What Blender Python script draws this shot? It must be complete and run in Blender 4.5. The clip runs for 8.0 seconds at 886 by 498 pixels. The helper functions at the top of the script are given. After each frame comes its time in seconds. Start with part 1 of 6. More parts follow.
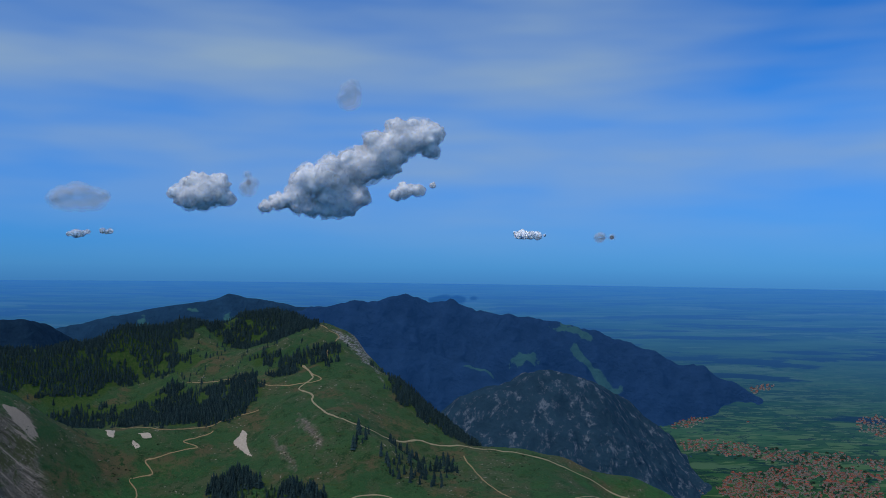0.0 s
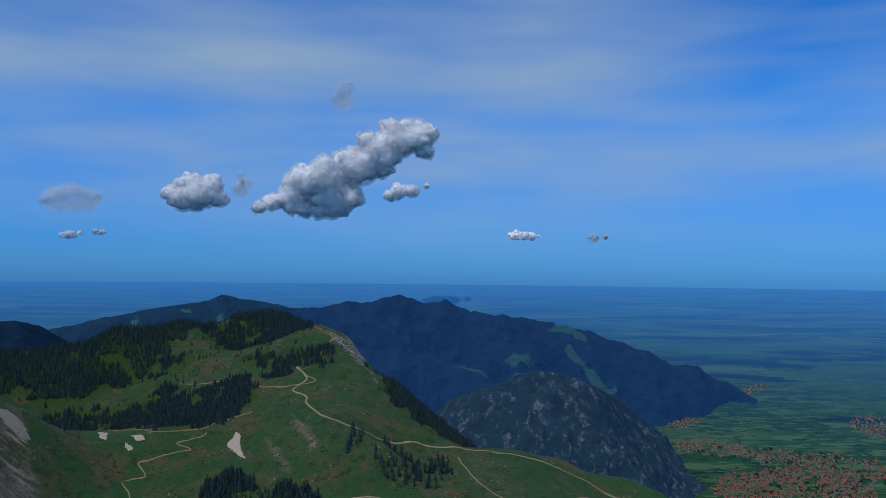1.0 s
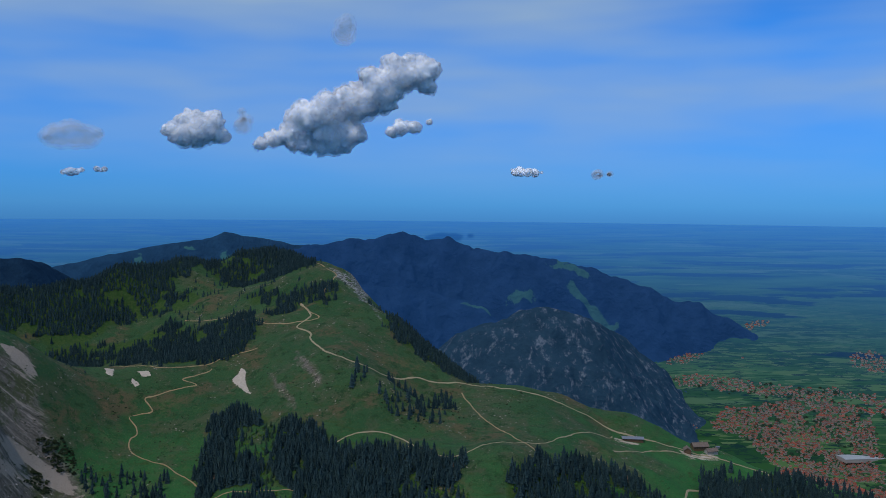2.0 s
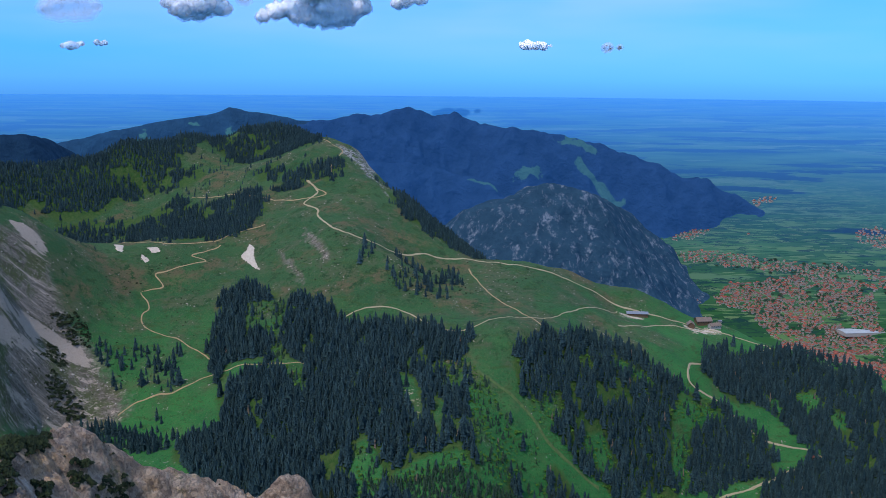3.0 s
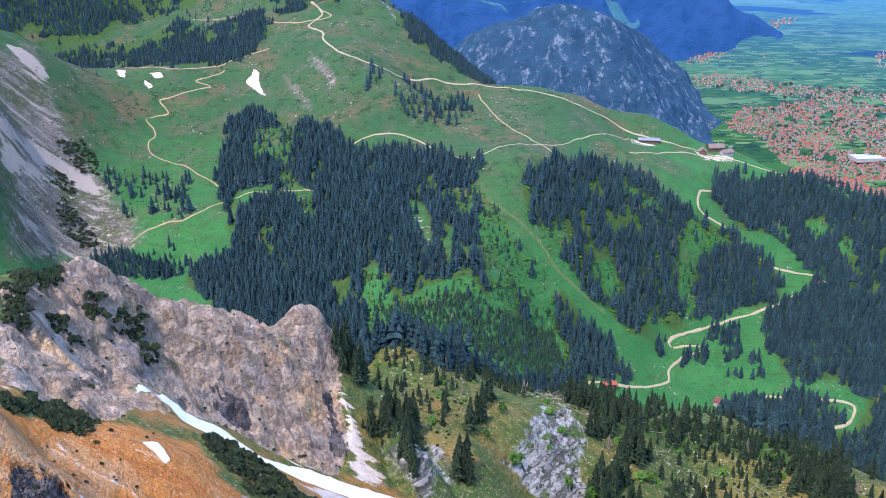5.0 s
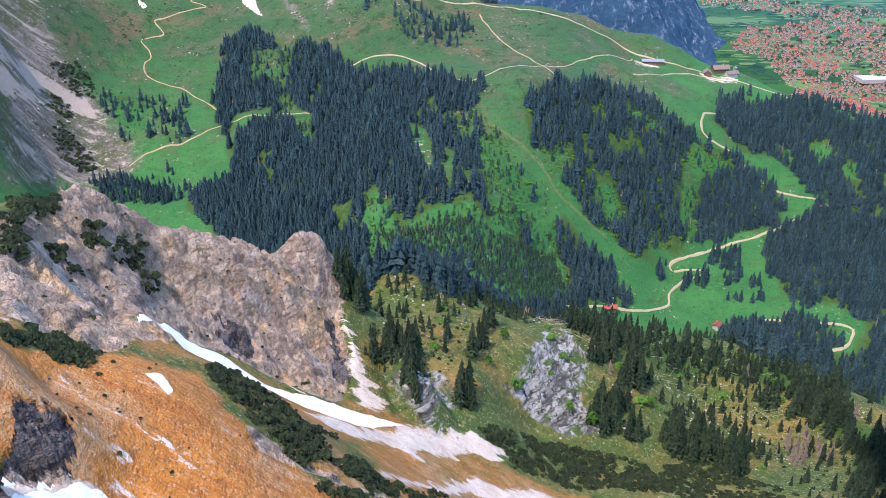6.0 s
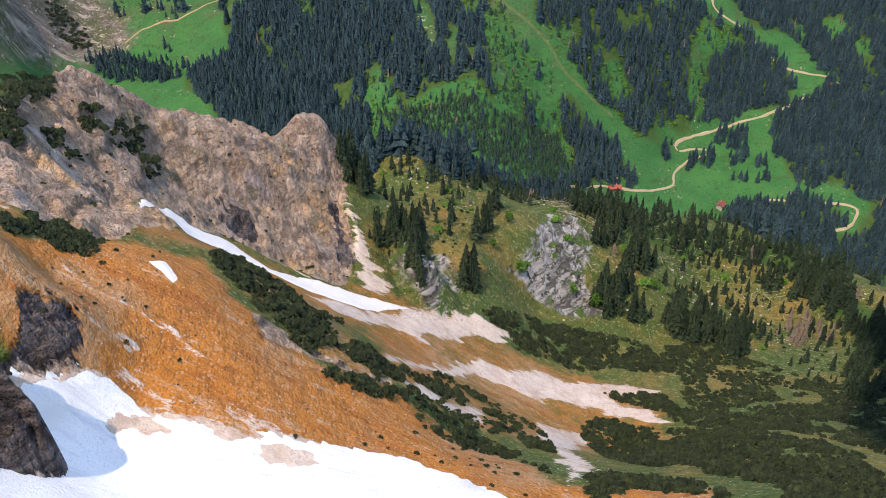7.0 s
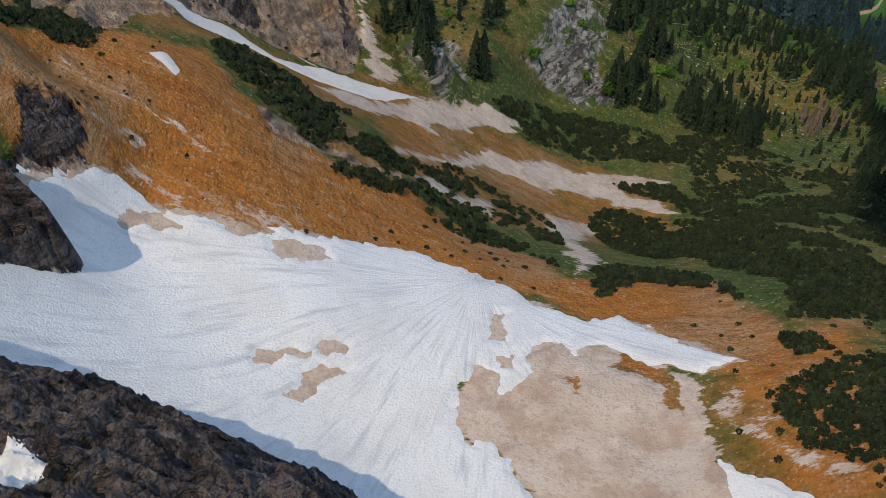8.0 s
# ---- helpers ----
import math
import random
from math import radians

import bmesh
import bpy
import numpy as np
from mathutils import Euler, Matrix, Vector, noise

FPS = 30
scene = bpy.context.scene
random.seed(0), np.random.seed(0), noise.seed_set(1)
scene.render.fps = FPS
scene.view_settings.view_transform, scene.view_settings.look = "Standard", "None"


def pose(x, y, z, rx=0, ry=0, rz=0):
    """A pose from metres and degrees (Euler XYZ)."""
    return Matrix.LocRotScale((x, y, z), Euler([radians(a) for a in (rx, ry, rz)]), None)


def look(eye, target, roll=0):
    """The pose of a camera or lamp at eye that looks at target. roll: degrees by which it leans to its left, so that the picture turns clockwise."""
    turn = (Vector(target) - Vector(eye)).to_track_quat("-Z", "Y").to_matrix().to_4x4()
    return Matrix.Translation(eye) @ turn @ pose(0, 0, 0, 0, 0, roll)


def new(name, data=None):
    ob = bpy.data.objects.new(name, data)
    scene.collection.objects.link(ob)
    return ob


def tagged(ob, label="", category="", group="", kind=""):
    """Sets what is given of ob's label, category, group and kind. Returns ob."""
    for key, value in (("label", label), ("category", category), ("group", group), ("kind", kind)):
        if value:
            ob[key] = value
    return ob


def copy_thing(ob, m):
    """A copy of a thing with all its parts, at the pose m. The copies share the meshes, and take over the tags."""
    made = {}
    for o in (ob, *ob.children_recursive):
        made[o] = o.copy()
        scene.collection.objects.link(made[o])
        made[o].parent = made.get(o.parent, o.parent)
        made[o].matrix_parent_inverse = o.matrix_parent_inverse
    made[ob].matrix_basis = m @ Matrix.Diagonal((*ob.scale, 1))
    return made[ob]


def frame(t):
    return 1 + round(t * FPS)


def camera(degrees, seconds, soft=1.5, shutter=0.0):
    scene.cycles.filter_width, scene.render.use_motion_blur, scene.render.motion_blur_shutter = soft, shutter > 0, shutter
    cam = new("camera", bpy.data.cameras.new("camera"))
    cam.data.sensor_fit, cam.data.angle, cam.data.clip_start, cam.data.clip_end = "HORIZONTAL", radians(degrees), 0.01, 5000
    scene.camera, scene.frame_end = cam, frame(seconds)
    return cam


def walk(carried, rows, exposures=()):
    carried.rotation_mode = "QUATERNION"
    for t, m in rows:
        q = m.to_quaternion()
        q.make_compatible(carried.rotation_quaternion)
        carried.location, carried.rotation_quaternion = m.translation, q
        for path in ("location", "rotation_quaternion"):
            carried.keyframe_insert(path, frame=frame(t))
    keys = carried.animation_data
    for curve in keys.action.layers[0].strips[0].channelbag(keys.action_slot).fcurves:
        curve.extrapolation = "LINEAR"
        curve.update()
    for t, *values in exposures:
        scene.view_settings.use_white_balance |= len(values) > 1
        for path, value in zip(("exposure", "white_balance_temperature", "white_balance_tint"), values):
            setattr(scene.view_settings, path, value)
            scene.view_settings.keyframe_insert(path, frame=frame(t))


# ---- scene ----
# ---- camera and flight ----
EXPOSURES = [  # seconds, stops, kelvin, tint
    (0, -1.86, 6650, 9), (1.2, -1.86, 6650, 9), (2.5, -1.45, 6500, 11), (3, -0.95, 6300, 15), (3.5, -0.52, 5950, 23), (4.5, 0.24, 6100, 24),
    (6, 0.3, 6700, 22), (6.5, 0.2, 7300, 23), (7, -0.05, 8000, 22), (7.5, -0.72, 8600, 18), (8, -1.1, 8100, 15)]
cam = camera(50.68, 8.0, soft=0.6)


def flight(t, x, y, z, yaw, pitch, roll):
    """A row of the drone's flight: heading to the left of +y, pitch above the level, lean."""
    return t, pose(x, y, z, 90 + pitch, 0, yaw) @ pose(0, 0, 0, 0, 0, roll)


walk(cam, [
    flight(0, 3.81, -18.37, 898.97, -0.37, 1.14, 0.69),
    flight(0.5, 3.32, -15.63, 899.21, -0.58, 1.20, 0.68),
    flight(1, 2.83, -12.93, 899.41, -0.75, 1.18, 0.62),
    flight(1.2, 2.60, -11.87, 899.49, -0.76, 1.13, 0.59),
    flight(2.3, 1.19, -6.21, 899.85, -0.57, -5.14, 0.54),
    flight(2.5, 0.97, -5.19, 899.91, -0.52, -6.82, 0.52),
    flight(3, 0.48, -2.63, 900.01, -0.31, -10.27, 0.51),
    flight(3.5, 0.00, 0.00, 900.00, -0.11, -13.25, 0.46),
    flight(4, -0.52, 2.76, 900.05, 0.05, -15.94, 0.44),
    flight(4.5, -1.14, 5.55, 900.09, 0.10, -18.48, 0.39),
    flight(4.7, -1.40, 6.68, 900.11, 0.11, -19.48, 0.37),
    flight(5.8, -2.80, 12.82, 900.11, 0.06, -24.75, 0.30),
    flight(6, -2.97, 13.95, 900.11, 0.07, -25.69, 0.29),
    flight(6.5, -3.45, 16.78, 900.12, 0.10, -28.42, 0.27),
    flight(6.8, -3.76, 18.43, 900.13, 0.18, -30.95, 0.16),
    flight(7, -3.98, 19.53, 900.15, 0.21, -33.16, 0.21),
    flight(7.3, -4.31, 21.21, 900.22, 0.29, -37.02, 0.22),
    flight(7.4, -4.41, 21.76, 900.24, 0.36, -38.33, 0.26),
    flight(7.5, -4.50, 22.30, 900.25, 0.41, -39.69, 0.23),
    flight(7.6, -4.58, 22.84, 900.26, 0.46, -41.09, 0.29),
    flight(7.9, -4.82, 24.44, 900.26, 0.66, -45.11, 0.16),
    flight(8, -4.89, 24.98, 900.26, 0.74, -46.40, 0.11),
], exposures=EXPOSURES)

# ---- world and sun ----
SUN_UP, SUN_SIDE = radians(60), radians(138)  # height above the level; angle to the left of +y
SUN_TO = Vector((-math.sin(SUN_SIDE) * math.cos(SUN_UP), math.cos(SUN_SIDE) * math.cos(SUN_UP), math.sin(SUN_UP)))
sun = new("sun", bpy.data.lights.new("sun", "SUN"))
sun.data.energy, sun.data.angle, sun.data.color = 4.8, radians(0.5), (1.0, 0.94, 0.84)
sun.matrix_world = look(SUN_TO * 3000, (0, 0, 0))


class Nodes:
    """Short ways to write node trees."""

    def __init__(self, tree):
        self.tree = tree
        tree.nodes.clear()

    def add(self, kind, **values):
        """A node with the values of its inputs, each named with a leading underscore."""
        node = self.tree.nodes.new("ShaderNode" + kind)
        for key, value in values.items():
            node.inputs[key[1:].replace("_", " ")].default_value = value
        return node

    def link(self, a, b, i=None):
        self.tree.links.new(a, b.inputs[i] if i is not None else b)

    def value(self, x, socket):
        if isinstance(x, (int, float, tuple)):
            socket.default_value = (*x, 1) if isinstance(x, tuple) and len(x) == 3 and socket.type == "RGBA" else x
        else:
            self.link(x, socket)

    def math(self, op, a, b=0.0, clamp=False):
        node = self.add("Math")
        node.operation, node.use_clamp = op, clamp
        self.value(a, node.inputs[0]), self.value(b, node.inputs[1])
        return node.outputs[0]

    def mix(self, f, a, b):
        node = self.add("Mix")
        node.data_type = "RGBA"
        self.value(f, node.inputs[0]), self.value(a, node.inputs[6]), self.value(b, node.inputs[7])
        return node.outputs[2]

    def span(self, x, lo, hi, to_lo=0.0, to_hi=1.0):
        node = self.add("MapRange", _From_Min=lo, _From_Max=hi, _To_Min=to_lo, _To_Max=to_hi)
        self.value(x, node.inputs[0])
        return node.outputs[0]

    def noise(self, where, size, detail=4.0, rough_=0.55):
        """Noise whose largest lumps are `size` metres."""
        node = self.add("TexNoise", _Scale=1.0 / size, _Detail=detail, _Roughness=rough_)
        self.link(where, node, "Vector")
        return node.outputs["Fac"]

    def cells(self, where, size):
        """Rounded blocks about `size` metres wide: distance from each one's middle, and a random number for each."""
        node = self.add("TexVoronoi", _Scale=1.0 / size)
        self.link(where, node, "Vector")
        pick = self.add("SeparateColor")
        self.link(node.outputs["Color"], pick, 0)
        return node.outputs["Distance"], pick.outputs[0]

    def attribute(self, name):
        node = self.add("Attribute")
        node.attribute_name = name
        return node

    def vector(self, op, a, b=(0, 0, 0)):
        node = self.add("VectorMath")
        node.operation = op
        self.link(a, node, 0)
        node.inputs[1].default_value = b
        return node

    def place(self):
        return self.add("NewGeometry").outputs["Position"]


world = bpy.data.worlds.new("summer_sky")
scene.world = world
world.use_nodes = True
W = Nodes(world.node_tree)
sky = W.add("TexSky")
sky.sky_type, sky.sun_disc, sky.sun_elevation, sky.sun_rotation = "NISHITA", False, SUN_UP, -SUN_SIDE
sky.altitude, sky.air_density, sky.dust_density, sky.ozone_density = 1800.0, 1.0, 0.1, 4.0
way = W.add("TexCoord").outputs["Generated"]
up = W.add("SeparateXYZ")
W.link(way, up, 0)
# thin high cloud, drawn out into level bands
drawn = W.vector("ADD", W.vector("MULTIPLY", way, (1.3, 1.3, 7.0)).outputs[0], (3.4, 0.2, 0.75)).outputs[0]
veil = W.math("MULTIPLY", W.span(W.noise(drawn, 1.0, 4.0, 0.5), 0.36, 0.60), W.span(up.outputs[2], 0.0, 0.1))
tint = W.add("Mix")
tint.data_type, tint.blend_type = "RGBA", "MULTIPLY"
tint.inputs[0].default_value = 1.0
W.link(sky.outputs[0], tint, 6)
W.link(W.mix(W.span(up.outputs[2], -0.02, 0.16), (0.16, 0.66, 1.95), (0.39, 1.5, 2.9)), tint, 7)
skies = W.mix(W.math("MULTIPLY", veil, 0.88), tint.outputs[2], (6.1, 8.8, 12.0))
back = W.add("Background", _Strength=0.165)
W.link(skies, back, 0)
W.link(back.outputs[0], W.add("OutputWorld"), 0)

# ---- landform: crest lines and slopes in metres, joined by smooth surfaces ----
EYE = 900.0


def lattice(ix, iy, seed):
    """Repeatable random numbers from 0 to 1 on a whole-number lattice."""
    n = (ix.astype(np.int64) * 374761393 + iy.astype(np.int64) * 668265263 + seed * 974634777) & 0x7FFFFFFF
    n = ((n ^ (n >> 13)) * 1274126177) & 0x7FFFFFFF
    return ((n ^ (n >> 16)) & 0xFFFF) / 65535.0


def grain(x, y, seed=0):
    """Smooth noise from -1 to 1 with a cell of one metre."""
    fx, fy = np.floor(x), np.floor(y)
    u, v = x - fx, y - fy
    u, v = u * u * (3 - 2 * u), v * v * (3 - 2 * v)
    a, b = lattice(fx, fy, seed), lattice(fx + 1, fy, seed)
    c, d = lattice(fx, fy + 1, seed), lattice(fx + 1, fy + 1, seed)
    return 2 * ((a + (b - a) * u) * (1 - v) + (c + (d - c) * u) * v) - 1


def rough(x, y, size, octaves=4, seed=0, ridged=False):
    """Noise of several scales, the largest `size` metres wide."""
    total, amp = np.zeros_like(x), 1.0
    for k in range(octaves):
        c, s = np.cos(0.7 * k), np.sin(0.7 * k)
        g = grain((c * x - s * y) / size + 17.3 * k, (s * x + c * y) / size - 9.1 * k, seed + k)
        total += amp * ((0.6 - 2 * np.abs(g)) if ridged else g)
        size, amp = size * 0.47, amp * 0.5
    return total


def sheet(points, c):
    """A smooth surface through (x, y, z) points: weights for lies_at()."""
    p = np.array(points, float)
    n = len(p)
    d = np.sqrt(((p[:, None, :2] - p[None, :, :2]) ** 2).sum(-1) + c * c)
    m = np.zeros((n + 3, n + 3))
    m[:n, :n] = -d - 0.02 * np.eye(n)
    m[:n, n], m[:n, n + 1:], m[n, :n], m[n + 1:, :n] = 1, p[:, :2] / 500, 1, (p[:, :2] / 500).T
    return p, c, np.linalg.solve(m, np.r_[p[:, 2], 0, 0, 0])


def lies_at(form, x, y):
    p, c, w = form
    z = w[len(p)] + w[len(p) + 1] * x / 500 + w[len(p) + 2] * y / 500
    for (px, py, _), k in zip(p, w):
        z = z - k * np.sqrt((x - px) ** 2 + (y - py) ** 2 + c * c)
    return z


def ridge(crest, slope, x, y, soft=30.0, power=1.0):
    """A hill that falls from a crest line of (x, y, z) points at the given slope."""
    best = np.full_like(x, -1e4)
    for (ax, ay, az), (bx, by, bz) in zip(crest[:-1], crest[1:]):
        dx, dy = bx - ax, by - ay
        t = np.clip(((x - ax) * dx + (y - ay) * dy) / (dx * dx + dy * dy), 0, 1)
        d = np.hypot(x - ax - t * dx, y - ay - t * dy)
        best = np.maximum(best, az + t * (bz - az) - slope * (np.sqrt(d * d + soft * soft) - soft))
    return best


SPUR_CREST = [
    (-181.9, 315.6, 768.8), (-171.4, 342.3, 760.5), (-165, 366, 752), (-155, 377, 752), (-142, 390, 739),
    (-129, 405, 724), (-118, 413, 717), (-110, 427, 711), (-97, 439, 699), (-85, 450, 687), (-82, 462, 692),
    (-75, 469, 690), (-65, 471, 676), (-59, 475, 660),
]
SPUR_BACK = [
    (-205, 354, 694), (-184, 407, 677), (-158, 432, 664), (-131, 456, 642), (-107, 483, 624), (-90, 506, 617),
    (-71, 516, 601), (-264, 453, 529), (-217, 524, 512), (-163, 567, 477), (-115, 607, 447), (-87, 629, 436),
]
SHOULDER_CREST = [
    (-50, 549, 627), (-18, 577, 613), (5, 573, 603), (35, 555, 593), (70, 538, 591), (120, 565, 571), (158, 594, 556),
    (208, 596, 545), (244, 579, 539), (256, 557, 539), (285, 518, 543), (307, 468, 550),
]
SHOULDER_BACK = [
    (-61, 668, 532), (6, 693, 508), (86, 657, 496), (189, 710, 461), (291, 689, 444), (344, 623, 448),
    (-78, 848, 327), (54, 854, 293), (236, 884, 256), (383, 829, 239),
]
SPUR_FACE = [
    (-139.4, 293, 760.6), (-148.5, 292.5, 769.1), (-145.2, 349.8, 742), (-116.6, 319, 725.3), (-94, 365, 679),
    (-54, 394, 645), (-60, 427, 658), (-105, 396, 691), (-135, 379, 720), (-132.6, 301.7, 743.1), (-82, 410, 675),
    (-121, 394, 707), (-65, 456, 669),
]
GULLY = [
    (-107.7, 331.3, 704.1), (-75, 363, 664), (-42, 375, 642), (-28, 402, 628), (-10, 357, 629), (8, 344, 619),
    (61, 405, 575), (48, 485, 602), (46, 448, 579), (-25, 484, 629), (-48, 488, 630), (16, 440, 616), (170, 537, 533),
    (223, 489, 533), (74, 310, 602), (108, 506, 572), (130, 438, 556), (-11, 433, 624),
]
OCHRE_SLOPE = [
    (-112.7, 211.8, 777.4), (-94.2, 201.7, 760.3), (-108.3, 215.7, 765.7), (-84.8, 240.2, 748.4), (-58.5, 217, 730.7),
    (-103.7, 248.6, 753.5), (-84.1, 261.6, 737.1), (-76.3, 277.9, 726.4), (-53.2, 267.5, 711), (-30.4, 257.7, 699),
    (-15.5, 254.2, 688.9), (4.9, 248.6, 671.6), (31.3, 226.9, 681.3), (70.4, 234.8, 670.6), (-77.2, 200.7, 737.8),
    (-30.3, 209.1, 711.4), (-132.2, 251.6, 765), (-114.4, 244.9, 759.6),
]
SNOW_BOWL = [
    (-86.8, 181, 737.3), (-38.4, 174.9, 721.1), (-60.6, 156.7, 727.9), (7.5, 181.6, 705.8), (-28.9, 158.2, 716.8),
    (-24.7, 137.8, 714.8), (-0.2, 147.1, 710.2), (28.3, 190, 699.5), (67.3, 166.4, 712.4), (37.2, 159.9, 711.3),
    (51.4, 141.7, 715.1), (91.1, 199.3, 700.5), (81.1, 147.1, 728), (79.2, 118.1, 739.4), (55.1, 123.3, 722.3),
    (8.2, 126.7, 714.7), (3.4, 202.6, 702.5), (65.4, 188.9, 700.2), (131.2, 247.2, 666.6), (117.8, 287.8, 639.6),
    (116.8, 193.5, 698.1), (-83.7, 202.1, 742.4), (-140, 120, 800), (-70, 60, 755), (0, 60, 730), (80, 60, 735),
    (160, 120, 760), (-60, -60, 850), (80, -60, 850), (0, -200, 860), (-250, 100, 850), (260, 150, 700),
    (330, 330, 600),
]
CLIFF_CREST = [
    (-97.1, 129.8, 771.4), (-83.6, 123.3, 768.9), (-76.6, 123.1, 767.1), (-64.1, 120.2, 763.8), (-56.8, 117.8, 762.3),
    (-46.1, 113.5, 761.5), (-40, 111.3, 760.5), (-30.7, 106.8, 761.4), (-22.8, 104, 759.8), (-14.2, 98.1, 757), (-4.3, 89.4, 758.3),
]
CLIFF_FACE = [
    (-62.2, 99.3, 783.2), (-44.3, 92.3, 782.8), (-69.9, 98.5, 784.2), (-83.3, 103, 786), (-59.1, 79.5, 796.7),
    (-38.6, 74.9, 791.9), (-11.2, 73.3, 784), (-67.7, 73, 802.1), (-28.2, 88.8, 780.1),
]
CLIFF_BACK = [
    (-106, 141, 749), (-92, 135, 747), (-84, 135, 745), (-71, 132, 743), (-63, 130, 742), (-52, 126, 742),
    (-45, 124, 738), (-35, 120, 736), (-26, 117, 732), (-16, 110, 727), (-5, 101, 724), (-135, 176, 681),
    (-110, 173, 677), (-85, 171, 674), (-62, 167, 673), (-37, 162, 675), (-8, 149, 679),
]
ALP_SKYLINE = [
    (-959, 1723, 698), (-854, 1834, 717), (-759, 1931, 728), (-672, 2018, 757), (-561, 2104, 772), (-450, 2183, 778),
    (-381, 2247, 781), (-307, 2207, 768), (-217, 2115, 739), (-157, 2018, 724), (-102, 1916, 681), (-29, 1814, 643),
    (36, 1736, 602), (86, 1670, 580), (164, 1633, 578), (232, 1622, 565), (290, 1610, 547), (337, 1600, 544),
    (400, 1580, 520), (498, 1557, 488), (554, 1521, 466), (628, 1467, 457), (707, 1401, 438), (803, 1288, 407),
]
ALP_BACK = [
    (-1032, 1854, 568), (-814, 2071, 598), (-600, 2249, 648), (-406, 2395, 664), (-232, 2264, 614), (-110, 2066, 551),
    (39, 1886, 472), (179, 1782, 448), (317, 1758, 417), (437, 1725, 390), (606, 1662, 336), (775, 1535, 308),
    (-1203, 2159, 278), (-831, 2492, 337), (-465, 2740, 374), (-196, 2516, 304), (46, 2236, 182), (303, 2117, 145),
    (523, 2065, 100), (826, 1926, 37),
]
ALP_MEADOWS = [
    (-467, 1573, 615), (-516, 1748, 610), (-327, 1584, 599), (-540, 1549, 614), (-260, 1827, 701), (-180, 1576, 650),
    (-80, 1477, 621), (-243, 1692, 666), (60, 1363, 563), (231, 1434, 547), (-125, 1357, 555), (109, 1246, 565),
    (-419, 1374, 522), (313, 1527, 517), (442, 1543, 495), (544, 1470, 472), (-477, 1461, 554), (-358, 1228, 482),
    (-367, 1167, 446), (-318, 1299, 501), (-762, 1713, 561), (-625, 1944, 663), (-422, 2106, 719), (-28, 1532, 578),
]
ALP_FOREST = [
    (-637, 1426, 692), (-677, 1333, 721), (-567, 1341, 606), (-583, 1207, 643), (-560, 1234, 567), (-483, 1256, 496),
    (-538, 1084, 565), (-498, 1165, 478), (-511, 1089, 476), (-227, 1155, 493), (-49, 1081, 494), (47, 1042, 478),
    (162, 1117, 423), (-144, 1207, 514), (120, 1179, 518), (-7, 1222, 535), (286, 1238, 458), (369, 1317, 466),
    (554, 1407, 428), (616, 1358, 427), (-260, 1089, 455), (-125, 1025, 453), (680, 1397, 460),
]
VALLEY_FLOOR = [
    (536, 1261, 368), (300, 1144, 338), (383, 1147, 324), (436, 1062, 302), (520, 1057, 296), (204, 1029, 329),
    (373, 1243, 388), (623, 1234, 359), (114, 1058, 403), (-24, 996, 445), (-86, 949, 425), (366, 1043, 287),
    (0, 700, 330), (-300, 650, 420), (300, 750, 220), (600, 850, 200), (900, 1000, 230), (900, 1500, 330),
    (-900, 1300, 720), (-1000, 1900, 700), (1200, 1900, 60),
]
DARK_RANGE = [
    (-714, 4063, 678), (-574, 4117, 707), (-331, 4185, 742), (-143, 4237, 776), (-14, 4259, 738), (76, 4279, 754),
    (194, 4293, 700), (325, 4139, 706), (525, 4123, 660), (743, 4082, 615), (927, 4016, 554), (1040, 3982, 505),
    (1136, 3977, 492), (1242, 3928, 427), (1361, 3859, 376),
]
DARK_RANGE_FOOT = [
    (-380, 3701, 611), (-268, 3709, 585), (-21, 3766, 551), (204, 3703, 483), (286, 3588, 411),
]
RANGE_SPUR = [
    (716, 4071, 596), (781, 4014, 479), (883, 3924, 371),
]
ROCKY_HILL = [
    (101, 3201, 461), (217, 3200, 501), (314, 3207, 540), (392, 3210, 551), (508, 3201, 524), (708, 3630, 410),
    (809, 3587, 330), (883, 3530, 233), (941, 3464, 163), (992, 3423, 121),
]
WEST_HILLS = [
    (-1732, 4040, 594), (-1437, 4169, 664), (-1215, 4268, 713), (-1052, 4340, 733), (-968, 4373, 762),
    (-880, 4398, 746), (-777, 4413, 734), (-622, 4459, 699), (-408, 4485, 660),
]
WEST_KNOLL = [
    (-1737, 3464, 672), (-1635, 3514, 683), (-1565, 3546, 689), (-1620, 3885, 642), (-1585, 3975, 596),
    (-1539, 4079, 549),
]
OUTCROP = [
    (-33, 428, 639), (-24, 419, 643), (-16, 405, 643),
]
KNOB = [
    (-124, 171, 782), (-111, 172, 780), (-104.5, 172, 778), (-99.5, 171.5, 775), (-97, 171, 771.5), (-94.3, 169.5, 767), (-92.2, 167.5, 762.5),
]
NEAR = SPUR_CREST + SPUR_BACK + SHOULDER_CREST + SHOULDER_BACK + SPUR_FACE + GULLY + OCHRE_SLOPE + SNOW_BOWL
CLIFF = CLIFF_CREST + CLIFF_FACE + CLIFF_BACK
VALLEY = ALP_SKYLINE + ALP_BACK + ALP_MEADOWS + ALP_FOREST + VALLEY_FLOOR


def lowland(x, y):
    """The valley floor, which further out bends up so that its rim stands near the level of the eye."""
    r = np.hypot(x, y)
    s = np.clip((r - 3300) / 1430, 0, 1.02)
    return EYE - np.maximum(r, 3300) * (0.2667 * (1 - s) + 0.0183 * s)


